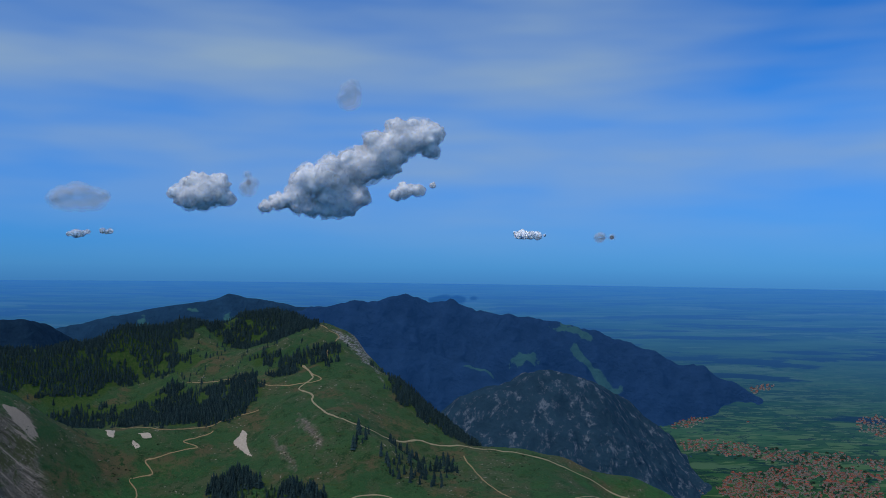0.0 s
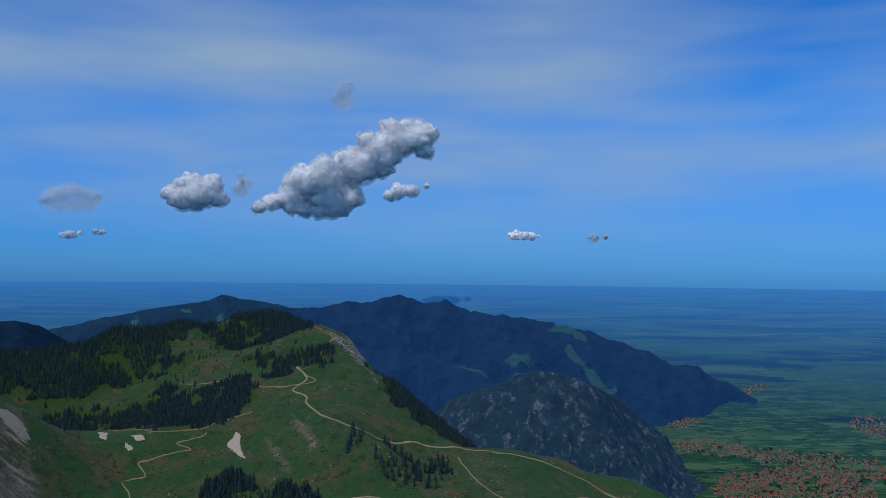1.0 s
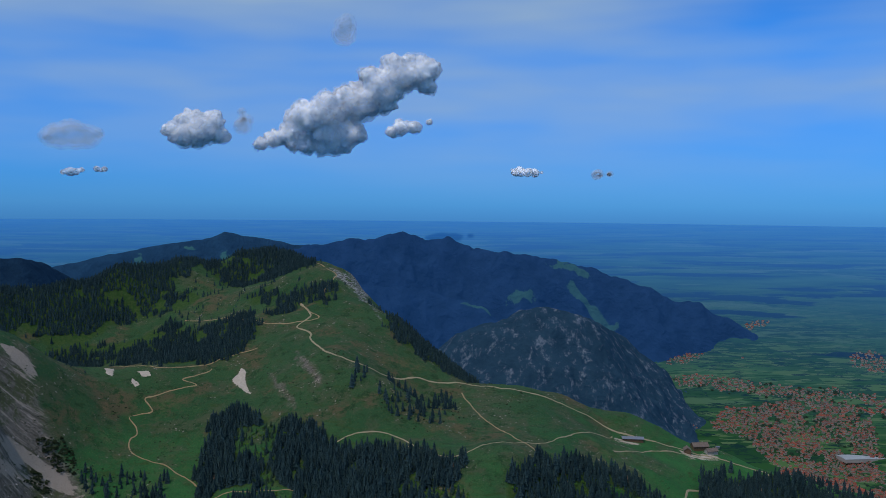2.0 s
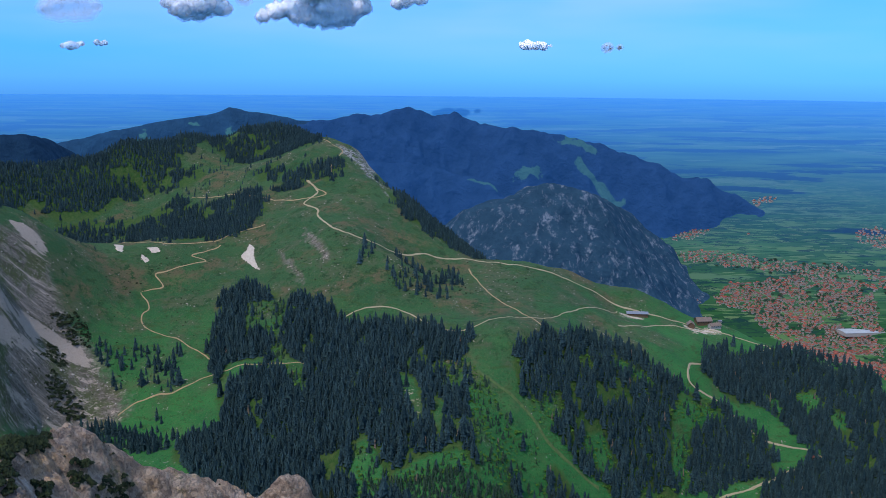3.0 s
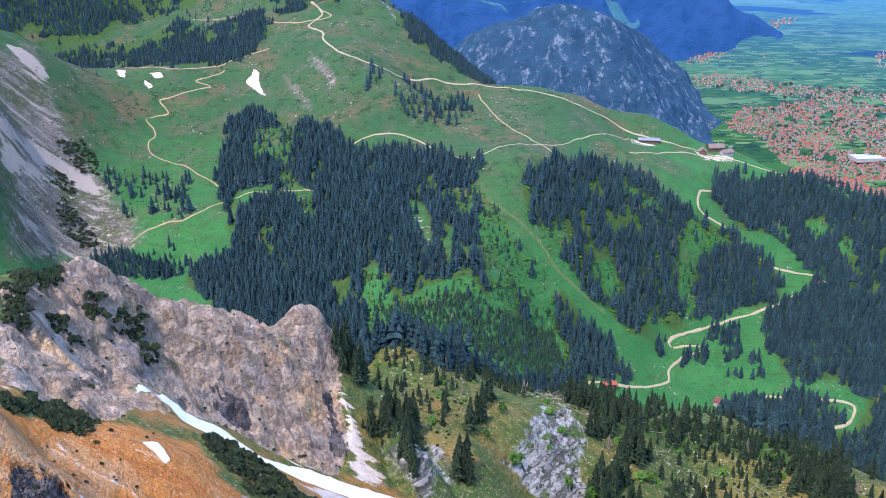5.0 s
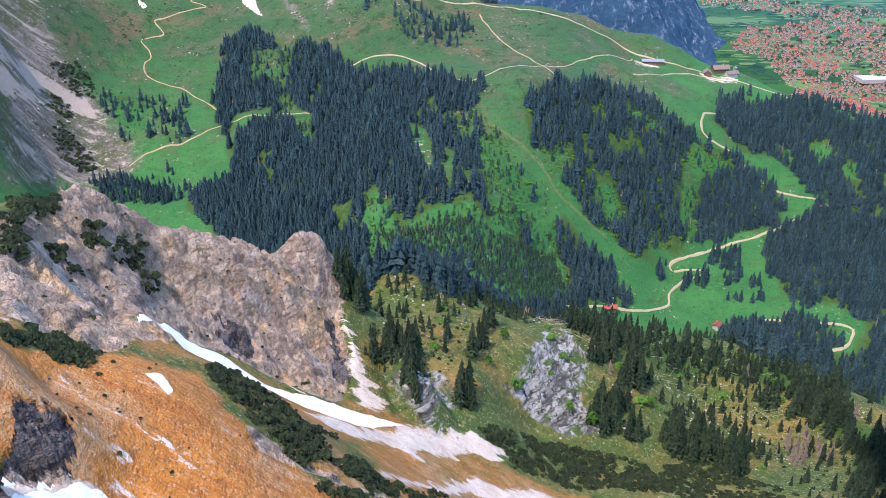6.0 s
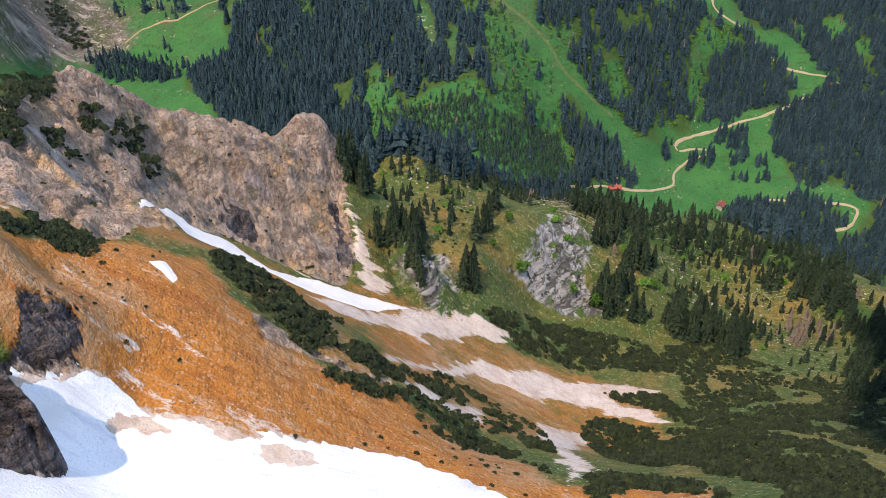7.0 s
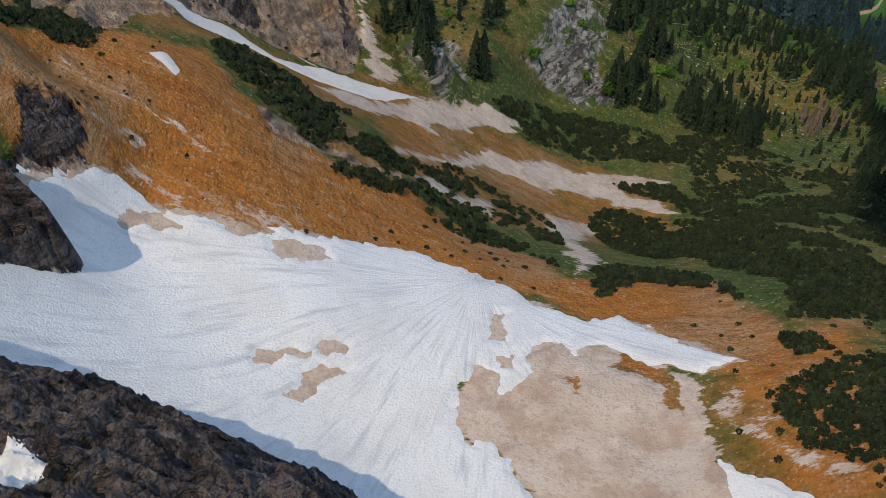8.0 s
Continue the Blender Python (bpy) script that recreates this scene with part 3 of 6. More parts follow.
LANE_MEADOW = [
    (38, 1230), (56, 1229), (83, 1187), (112, 1160), (134, 1149), (156, 1134), (178, 1125), (212, 1122), (227, 1111),
    (207, 1108), (177, 1109), (151, 1116), (129, 1134), (104, 1145), (79, 1164), (54, 1194),
]
BRIGHT_GLADE = [
    (129, 1159), (161, 1183), (163, 1167), (151, 1148), (129, 1138),
]
LEAFY_EAST = [
    (99, 1117), (124, 1124), (142, 1110), (137, 1073), (149, 1045), (152, 1006), (122, 1023), (102, 1044), (99, 1070),
]
BANK_STRIP = [
    (225, 1275), (254, 1288), (294, 1289), (312, 1281), (264, 1261), (236, 1263),
]
BANK_SHRUB = [
    (355, 1292), (399, 1300), (416, 1292), (370, 1264), (358, 1244), (344, 1212), (354, 1204), (331, 1172),
    (321, 1184), (322, 1223), (338, 1262),
]
BANK_FOOT = [
    (195, 1157), (220, 1183), (228, 1169), (237, 1152), (218, 1136), (201, 1139),
]
EAST_GAP_A = [
    (502, 1374), (522, 1374), (526, 1335), (504, 1326),
]
EAST_GAP_B = [
    (560, 1394), (585, 1392), (593, 1356), (563, 1339), (551, 1351),
]
EAST_GAP_C = [
    (598, 1356), (615, 1326), (602, 1308), (588, 1321),
]
SUMMIT_GAP_A = [
    (-780, 1781), (-702, 1831), (-643, 1841), (-655, 1818), (-730, 1781), (-614, 1438),
]
SUMMIT_GAP_B = [
    (-659, 1789), (-598, 1848), (-533, 1857), (-518, 1832), (-600, 1815), (-643, 1778),
]
SUMMIT_GAP_C = [
    (-539, 1919), (-515, 1978), (-534, 2045), (-484, 2116), (-428, 1957), (-353, 1927), (-326, 1904), (-395, 1905),
    (-394, 1838), (-518, 1891),
]
SNOW_DRIP = [
    (-500, 1552), (-492, 1545), (-481, 1536), (-486, 1528), (-493, 1537),
]
SOIL_A = [
    (-524, 1452), (-517, 1479), (-504, 1475), (-502, 1448), (-514, 1430),
]
SOIL_B = [
    (-63, 1370), (-17, 1404), (44, 1411), (50, 1316), (1, 1346),
]
SOIL_C = [
    (-126, 1614), (-50, 1658), (10, 1664), (60, 1646), (-85, 1563),
]
SCREE_SHRUB_A = [
    (-550, 1296), (-543, 1321), (-527, 1330), (-504, 1334), (-493, 1302), (-516, 1288), (-538, 1289),
]
SCREE_SHRUB_B = [
    (-512, 1161), (-505, 1207), (-478, 1199), (-462, 1178), (-481, 1164), (-504, 1152),
]
SCREE_SHRUB_C = [
    (-537, 1195), (-542, 1257), (-512, 1264), (-510, 1246), (-530, 1215),
]
SCREE_PALE = [
    (-576, 1187), (-570, 1262), (-544, 1285), (-509, 1290), (-469, 1259), (-508, 1262), (-542, 1255), (-554, 1205),
    (-566, 1160),
]
SCREE_PALE_B = [
    (-527, 1077), (-520, 1118), (-498, 1143), (-475, 1155), (-484, 1140), (-509, 1119), (-521, 1088),
]
SCREE_PALE_C = [
    (-561, 1145), (-551, 1181), (-538, 1211), (-519, 1232), (-524, 1206), (-537, 1174), (-552, 1120),
]
SCREE_PALE_D = [
    (-642, 1380), (-624, 1402), (-596, 1396), (-579, 1378), (-597, 1368), (-618, 1365),
]
GRAVEL_MID = [
    (-34.9, 280.5), (-26.1, 291.8), (-14.4, 321.6), (8.1, 360.6), (40.1, 379.3), (83.8, 392.8), (114.3, 388.1),
    (107.8, 379.4), (75.3, 376.8), (95, 357.1), (106.5, 348.4), (99.6, 343.6), (66.3, 355.2), (38, 353.3),
    (10.6, 351.1), (-14, 306.6), (-27.3, 281.1),
]
MUGO_MID = [
    (75, 374.9), (110.7, 379.4), (117.7, 357.8), (109.3, 351), (96.7, 361.4),
]
MUGO_FOOT = [
    (38.7, 226.8), (52.2, 237.7), (73.6, 233), (81, 214), (79.9, 202.1), (71.1, 214.4), (55.5, 213.4), (41.6, 203.1),
]
MUGO_DOT = [
    (79.8, 174.1), (86.6, 175.8), (86.6, 165.9), (80.6, 163.8), (77.4, 169),
]
CLUMP_F = [
    (155.3, 447.1), (166.9, 472.5), (183.2, 481.2), (171.8, 442.6), (158.4, 433.3),
]
CLUMP_G = [
    (200.6, 541.7), (222.2, 535.8), (222.9, 527.5), (209.4, 529.5),
]
CLUMP_H = [
    (224.2, 519.2), (233.9, 537.7), (270.6, 561.7), (259.5, 511), (240, 510.3),
]
CLUMP_I = [
    (189.4, 368.2), (238.8, 462.5), (276.7, 481.5), (214.2, 358.1),
]
CLUMP_J = [
    (-39.5, 424), (-37.7, 431.7), (-16, 446.8), (-11.8, 435.8), (-18.8, 437.2),
]
CLUMP_K = [
    (-22.9, 398.9), (-17.6, 402), (-11.3, 406.6), (-12.8, 395.6),
]
CLUMP_L = [
    (1.4, 415.8), (3.9, 433), (13.5, 427.1), (13.4, 420),
]
CLUMP_N = [
    (-62.5, 463.1), (-55.9, 537.8), (-43.1, 452.8), (-53.3, 448.6), (-59.7, 455.3),
]
CLUMP_O = [
    (86.7, 513.4), (112.4, 558), (118.7, 548.6), (98.5, 517.5),
]
CLUMP_P = [
    (-48.3, 534.3), (-12.7, 526.4), (43.1, 935.4), (30.1, 532.1), (8, 501.3), (-19.1, 504.2), (-40.4, 520.3),
]
LOG_SLOPE = [
    (131, 571.9), (163.5, 589.6), (201.2, 574.6), (234.6, 552.6), (219, 511.5), (189.8, 525.2), (152.5, 533.4),
    (123.5, 530),
]
LOG_CRAG = [
    (52.1, 532.5), (153, 974.5), (96.9, 533), (87.3, 489.1), (65.2, 480.9), (48.1, 484.7),
]
DRY_STRIP = [
    (-6.1, 486.1), (1.8, 496.8), (16.4, 444.9), (32.7, 446.8), (46, 443.5), (25.3, 427.3), (0.9, 424.3),
    (-2.8, 449.2),
]
LEAFY_SPOTS = [
    (38.5, 461.1), (83.9, 459.7), (125.6, 495.7), (130.8, 467.2), (23, 466.2), (238.2, 521.6), (222.3, 547.2),
    (33.3, 495), (169.6, 458.9), (70.7, 464.2),
]
SPUR_MUGO_A = [
    (-150.2, 358.5), (-147.1, 365.1), (-142.9, 364.1), (-140.6, 358.1), (-142.6, 341.7),
]
SPUR_MUGO_B = [
    (-143.8, 375.7), (-137.7, 387), (-135.7, 384.3), (-134.7, 370.9), (-137.7, 354.3), (-142.1, 368.6),
]
SPUR_MUGO_C = [
    (-149.6, 325.5), (-147.5, 334.8), (-140.7, 323.1), (-142.9, 314.1),
]
SPUR_MUGO_D = [
    (-141.2, 320.1), (-139.3, 331), (-134.9, 320.8), (-136.9, 313.8),
]
SPUR_MUGO_E = [
    (-162, 322.4), (-160.6, 335.5), (-139.7, 288.6), (-142.1, 280.5), (-144.3, 282.5),
]
SPUR_MUGO_F = [
    (-133.6, 370.7), (-131, 379.9), (-126.8, 364.8), (-127.4, 353.5),
]
SPUR_MUGO_G = [
    (-490, 975.5), (-498.6, 1089.2), (-156.7, 360.9), (-156, 337.1), (-162, 330.9),
]
MUGO_LEDGE = [
    (-126.3, 239), (-122.9, 250.9), (-111.7, 254.4), (-106.1, 252.8), (-102.1, 237.6), (-107.4, 234.1),
    (-116.2, 235.1), (-118.3, 222.6),
]
PALE_LEDGE = [
    (-135.7, 259.7), (-127.3, 261.5), (-120, 262.9), (-119.6, 254.1), (-129.8, 246.3),
]
SPUR_SCREE = [
    (-151.2, 317.6), (-151.1, 325), (-141.6, 316.9), (-127.5, 310.9), (-121.3, 311.4), (-115.2, 276), (-136.5, 303.6),
    (-143.9, 308.4),
]
CLEARING_A = [
    (300, 3945), (364, 3977), (438, 3993), (446, 3963), (375, 3943),
]
CLEARING_B = [
    (577, 4021), (606, 4035), (673, 3987), (732, 3962), (798, 3920), (761, 3921), (671, 3957), (635, 3974),
]
CLEARING_C = [
    (500, 4085), (610, 4090), (717, 4054), (594, 4063),
]
CLEARING_D = [
    (121, 3713), (200, 3745), (281, 3745), (232, 3694),
]
FOOT_WOOD = [
    (-322, 1092), (-315, 1119), (-263, 1108), (-104, 1069), (-87, 1003), (-96, 930), (-124, 930), (-185, 945), (-226, 960), (-265, 990),
]
EAST_MUGO = [
    (106.6, 437.9), (121.2, 412.1), (119.6, 359.8), (106.5, 348.4), (118.2, 322), (150.3, 257.8), (189.3, 305), (222.4, 365), (202.6, 394.7), (184, 424.3), (159, 449), (140.4, 456.8),
]
PINNACLE = [
    (-83, 461, 693), (-79, 466, 692), (-74, 470, 690),
]
BOWL_SPOT = [
    (25, 163.8), (27.4, 164.2), (27.3, 157.3), (24.5, 156.3),
]
KNOB_FRONT = [
    (-118, 146, 779), (-108, 150, 772), (-102.5, 154.5, 766), (-99.3, 159, 761), (-96.3, 163.5, 759), (-94.5, 166, 760),
]
KNOB_TOP = [
    (-122, 158, 783), (-112, 160, 779), (-106, 163, 775), (-101, 166, 770), (-97, 168, 766),
]
PATH_KNEE = [
    (-263.5, 1841), (-238.2, 1787.1), (-207.7, 1751.9), (-231.8, 1741.7), (-267.1, 1745), (-308.9, 1759.5), (-344.7, 1789.4), (-410.9, 1842.4), (-499.3, 1881.4),
]
RILL_D = [
    (-85.6, 201.4), (-81.9, 201.6), (-77.1, 200.3), (-72.3, 198.9), (-66.1, 197.7),
]
RILL_E = [
    (-84.9, 219.4), (-79.9, 219.4), (-75, 217.6), (-69.6, 215.4),
]
RILL_F = [
    (-92.7, 205.3), (-89.5, 206.5), (-84.9, 207.4),
]
HAIRPIN_WOOD = [
    (545, 1078), (587, 1123), (649, 1124), (590, 953), (528, 940), (489, 966), (452, 986), (478, 1001), (529, 1025),
]
FOOT_ROW = [
    (-468, 1153), (-444, 1171), (-394, 1158), (-359, 1134), (-358, 1106), (-433, 1134),
]
SNOW_RIM = [
    (-85.6, 201.4), (-77.4, 201.8), (-70.4, 200), (-63.5, 199.1), (-52.6, 199.7), (-46.9, 199.4), (-52, 194.4), (-60, 192.4), (-68.4, 194.5), (-76.7, 197.4),
]

# ---- materials ----
def material(name, build):
    m = bpy.data.materials.new(name)
    m.use_nodes = True
    n = Nodes(m.node_tree)
    shader = build(n)
    n.link(shader, n.add("OutputMaterial"), 0)
    return m


def surface(n, colour, roughness=0.9, bump=None, depth=1.0, gloss=0.3):
    p = n.add("BsdfPrincipled", _Roughness=roughness)
    p.inputs["Specular IOR Level"].default_value = gloss
    n.value(colour, p.inputs["Base Color"])
    if bump is not None:
        b = n.add("Bump", _Distance=depth, _Strength=1.0)
        n.link(bump, b, "Height")
        n.link(b.outputs[0], p, "Normal")
    return p.outputs[0]


def plain(name, colour, roughness=0.8, size=2.0, vary=0.25):
    """A matt surface with grain at two scales and a little difference between pieces."""
    def build(n):
        at = n.place()
        a, b = n.noise(at, size, 4), n.noise(at, size * 0.17, 3)
        k = n.math("ADD", n.math("MULTIPLY", a, 0.6), n.math("MULTIPLY", b, 0.4))
        dark = tuple(c * (1 - vary) for c in colour)
        light = tuple(min(1.0, c * (1 + vary)) for c in colour)
        return surface(n, n.mix(n.span(k, 0.3, 0.7), dark, light), roughness, b, size * 0.05)
    return material(name, build)


def ground_build(n):
    at = n.place()
    sep = n.add("SeparateXYZ")
    n.link(at, sep, 0)
    big, mid, fine = n.noise(at, 140, 5), n.noise(at, 30, 5), n.noise(at, 6, 4)
    patch = n.noise(at, 55, 6, 0.68)
    streak = n.noise(n.vector("MULTIPLY", at, (0.28, 1.0, 0.4)).outputs[0], 5.0, 7, 0.75)
    ribs = n.vector("MULTIPLY", at, (1.0, 0.8, 0.75)).outputs[0]
    torn = n.noise(ribs, 9.0, 8, 0.70)
    crack = n.span(n.math("ABSOLUTE", n.math("SUBTRACT", n.noise(ribs, 14.0, 7, 0.66), 0.5)), 0.0, 0.03, 1.0, 0.0)
    beds = n.noise(n.vector("MULTIPLY", at, (0.25, 0.25, 2.2)).outputs[0], 5.0, 6, 0.7)
    speck = n.noise(at, 1.3, 3, 0.62)
    clods = n.noise(at, 3.4, 4, 0.6)
    blocks, block_pick = n.cells(at, 2.3)
    rubble, rubble_pick = n.cells(at, 0.62)
    # alpine turf: greener and lusher towards the valley floor, worn and stony higher up
    alp = n.mix(n.span(big, 0.38, 0.62), (0.028, 0.084, 0.032), (0.042, 0.100, 0.037))
    alp = n.mix(n.span(patch, 0.49, 0.58), alp, (0.070, 0.092, 0.046))
    alp = n.mix(n.span(n.noise(at, 85, 6, 0.7), 0.53, 0.62), alp, (0.105, 0.088, 0.046))
    alp = n.mix(n.span(n.noise(at, 18, 6, 0.72), 0.53, 0.60), alp, (0.022, 0.060, 0.022))
    lush = n.mix(n.span(mid, 0.38, 0.62), (0.023, 0.128, 0.034), (0.036, 0.156, 0.040))
    lush = n.mix(n.span(patch, 0.56, 0.68), lush, (0.058, 0.130, 0.040))
    low_down = n.span(n.math("ADD", sep.outputs[2], n.math("MULTIPLY", n.math("SUBTRACT", patch, 0.5), 260.0)), 560.0, 455.0)
    grass = n.mix(low_down, alp, lush)
    terraces = n.noise(n.vector("MULTIPLY", at, (0.25, 0.25, 1.6)).outputs[0], 9.0, 5, 0.65)
    grass = n.mix(n.span(terraces, 0.56, 0.70), grass, (0.040, 0.078, 0.022))
    grass = n.mix(n.math("MULTIPLY", n.span(speck, 0.57, 0.66), 0.8), grass, (0.12, 0.15, 0.055))
    grass = n.mix(n.math("MULTIPLY", n.span(clods, 0.43, 0.35), 0.7), grass, (0.024, 0.052, 0.016))
    grass = n.mix(n.math("MULTIPLY", n.span(block_pick, 0.965, 0.98), n.span(patch, 0.50, 0.6)), grass, (0.26, 0.235, 0.19))
    dry = n.mix(n.span(mid, 0.35, 0.65), (0.45, 0.165, 0.030), (0.37, 0.150, 0.042))
    dry = n.mix(n.span(n.noise(at, 60, 5, 0.65), 0.47, 0.57), dry, (0.40, 0.215, 0.095))
    dry = n.mix(n.span(streak, 0.50, 0.62), dry, (0.31, 0.105, 0.026))
    dry = n.mix(n.math("MULTIPLY", n.span(streak, 0.43, 0.36), 0.85), dry, (0.47, 0.31, 0.20))
    dry = n.mix(n.math("MULTIPLY", n.span(clods, 0.46, 0.36), 0.6), dry, (0.27, 0.115, 0.032))
    dry = n.mix(n.math("MULTIPLY", n.span(rubble_pick, 0.84, 1.0), 0.6), dry, (0.47, 0.30, 0.18))
    dry = n.mix(n.math("MULTIPLY", n.span(rubble_pick, 0.3, 0.0), 0.6), dry, (0.25, 0.105, 0.032))
    dry = n.mix(n.span(n.noise(at, 2.2, 3, 0.7), 0.34, 0.28), dry, (0.09, 0.06, 0.025))
    rock = n.mix(n.span(torn, 0.36, 0.62), (0.32, 0.220, 0.150), (0.52, 0.385, 0.275))
    rock = n.mix(n.span(n.noise(at, 34, 4, 0.6), 0.55, 0.66), rock, (0.56, 0.345, 0.175))
    rock = n.mix(n.span(n.noise(at, 28, 5, 0.7), 0.45, 0.37), rock, (0.37, 0.30, 0.26))
    rock = n.mix(n.math("MULTIPLY", n.span(n.noise(at, 26, 6, 0.7), 0.57, 0.64), n.span(speck, 0.40, 0.52)), rock, (0.21, 0.185, 0.085))
    # crevice shade is put into the rock colour along the cracks
    rock = n.mix(n.math("MULTIPLY", crack, 0.45), rock, (0.17, 0.125, 0.10))
    rock = n.mix(n.math("MULTIPLY", n.span(block_pick, 0.62, 1.0), 0.5), rock, (0.60, 0.465, 0.36))
    rock = n.mix(n.math("MULTIPLY", n.span(block_pick, 0.36, 0.0), 0.65), rock, (0.26, 0.18, 0.135))
    rock = n.mix(n.math("MULTIPLY", n.span(rubble_pick, 0.25, 0.0), 0.6), rock, (0.22, 0.155, 0.12))
    grey = n.mix(n.span(beds, 0.38, 0.62), (0.060, 0.052, 0.054), (0.185, 0.160, 0.152))
    grey = n.mix(n.math("MULTIPLY", n.span(n.noise(at, 17, 6, 0.7), 0.57, 0.66), 0.8), grey, (0.080, 0.062, 0.036))
    grey = n.mix(n.math("MULTIPLY", n.span(block_pick, 0.60, 1.0), 0.6), grey, (0.25, 0.215, 0.20))
    # the grey rock has its crevice shade painted in the same way
    grey = n.mix(n.math("MULTIPLY", crack, 0.5), grey, (0.03, 0.026, 0.025))
    grey = n.mix(n.math("MULTIPLY", n.span(rubble_pick, 0.30, 0.0), 0.7), grey, (0.035, 0.031, 0.031))
    gravel = n.mix(n.span(fine, 0.3, 0.7), (0.51, 0.410, 0.325), (0.61, 0.515, 0.430))
    gravel = n.mix(n.span(n.noise(at, 9, 6, 0.7), 0.52, 0.66), gravel, (0.46, 0.355, 0.28))
    gravel = n.mix(n.math("MULTIPLY", n.span(n.noise(at, 15, 7, 0.75), 0.50, 0.60), 0.8), gravel, (0.42, 0.30, 0.22))
    gravel = n.mix(n.span(streak, 0.60, 0.70), gravel, (0.50, 0.33, 0.21))
    gravel = n.mix(n.math("MULTIPLY", n.span(rubble_pick, 0.22, 0.0), 0.6), gravel, (0.36, 0.28, 0.225))
    floor = n.mix(n.span(fine, 0.4, 0.65), (0.030, 0.078, 0.017), (0.062, 0.098, 0.027))

    def cover(name, colour, under, lo=0.35, hi=0.65):
        k = n.attribute(name).outputs["Fac"]
        wobble = n.math("MULTIPLY", n.math("SUBTRACT", n.math("ADD", n.math("MULTIPLY", mid, 0.5), n.math("MULTIPLY", fine, 0.5)), 0.5), 0.9)
        return n.mix(n.span(n.math("ADD", k, wobble), lo, hi), under, colour)

    sward = n.mix(n.span(mid, 0.40, 0.62), (0.064, 0.094, 0.021), (0.190, 0.134, 0.036))
    sward = n.mix(n.span(n.noise(at, 70, 5, 0.65), 0.45, 0.57), sward, (0.058, 0.094, 0.023))
    sward = n.mix(n.span(fine, 0.58, 0.74), sward, (0.06, 0.09, 0.02))
    sward = n.mix(n.math("MULTIPLY", n.span(clods, 0.56, 0.66), 0.8), sward, (0.20, 0.18, 0.070))
    sward = n.mix(n.math("MULTIPLY", n.span(clods, 0.43, 0.36), 0.7), sward, (0.04, 0.06, 0.016))
    sward = n.mix(n.span(streak, 0.58, 0.70), sward, (0.22, 0.145, 0.05))
    sward = n.mix(n.span(rubble_pick, 0.96, 0.98), sward, (0.30, 0.27, 0.20))
    sward = n.mix(n.math("MULTIPLY", n.span(speck, 0.42, 0.34), 0.8), sward, (0.025, 0.038, 0.012))
    c = cover("near", sward, grass)
    c = cover("wood", floor, c)
    c = cover("soil", n.mix(n.span(clods, 0.4, 0.6), (0.135, 0.10, 0.045), (0.21, 0.13, 0.068)), c, 0.4, 0.75)
    c = cover("dry", dry, c)
    # loose rock in runs down the steep western slope
    lie = n.add("CombineXYZ")
    n.link(n.math("MULTIPLY", n.vector("DOT_PRODUCT", at, (0.55, 0.44, -0.71)).outputs["Value"], 0.09), lie, 0)
    n.link(n.vector("DOT_PRODUCT", at, (-0.62, 0.78, 0.0)).outputs["Value"], lie, 1)
    n.link(n.math("MULTIPLY", n.vector("DOT_PRODUCT", at, (0.56, 0.44, 0.70)).outputs["Value"], 0.8), lie, 2)
    falls = n.noise(lie.outputs[0], 9.0, 8, 0.72)
    scree = n.mix(n.span(falls, 0.40, 0.60), (0.085, 0.075, 0.058), (0.23, 0.19, 0.155))
    scree = n.mix(n.span(n.noise(at, 60, 6, 0.72), 0.51, 0.58), scree, (0.080, 0.092, 0.040))
    scree = n.mix(n.span(falls, 0.57, 0.60), scree, (0.38, 0.30, 0.24))
    scree = n.mix(n.span(falls, 0.45, 0.40), scree, (0.075, 0.078, 0.042))
    scree = n.mix(n.math("MULTIPLY", n.span(block_pick, 0.75, 1.0), 0.6), scree, (0.30, 0.26, 0.22))
    scree = n.mix(n.span(clods, 0.42, 0.34), scree, (0.07, 0.06, 0.042))
    c = cover("scree", scree, c)
    runs = n.math("ADD", n.attribute("pale").outputs["Fac"], n.math("MULTIPLY", n.math("SUBTRACT", falls, 0.5), 1.9))
    c = n.mix(n.span(runs, 0.48, 0.60), c, n.mix(n.span(rubble_pick, 0.0, 1.0), (0.27, 0.215, 0.17), (0.42, 0.345, 0.28)))
    c = cover("rock", rock, c, 0.4, 0.6)
    c = cover("grey", grey, c, 0.45, 0.55)
    torn_edge = n.math("ADD", n.attribute("gravel").outputs["Fac"], n.math("MULTIPLY", n.math("SUBTRACT", n.math("ADD", n.math("MULTIPLY", streak, 0.85), n.math("MULTIPLY", speck, 0.15)), 0.5), 2.2))
    c = n.mix(n.span(torn_edge, 0.45, 0.55), c, gravel)
    bed = n.add("CombineXYZ")
    n.link(n.math("MULTIPLY", n.vector("DOT_PRODUCT", at, (0.94, 0.0, 0.34)).outputs["Value"], 0.16), bed, 0)
    n.link(n.math("MULTIPLY", sep.outputs[1], 0.25), bed, 1)
    n.link(n.math("MULTIPLY", n.vector("DOT_PRODUCT", at, (-0.34, 0.0, 0.94)).outputs["Value"], 1.6), bed, 2)
    strata = n.noise(bed.outputs[0], 3.6, 6, 0.68)
    slab = n.mix(n.span(strata, 0.43, 0.56), (0.085, 0.085, 0.075), (0.36, 0.35, 0.325))
    slab = n.mix(n.span(n.noise(at, 12, 6, 0.72), 0.52, 0.58), slab, (0.06, 0.105, 0.025))
    slab = n.mix(n.span(clods, 0.44, 0.36), slab, (0.05, 0.05, 0.035))
    c = cover("slab", slab, c, 0.4, 0.6)
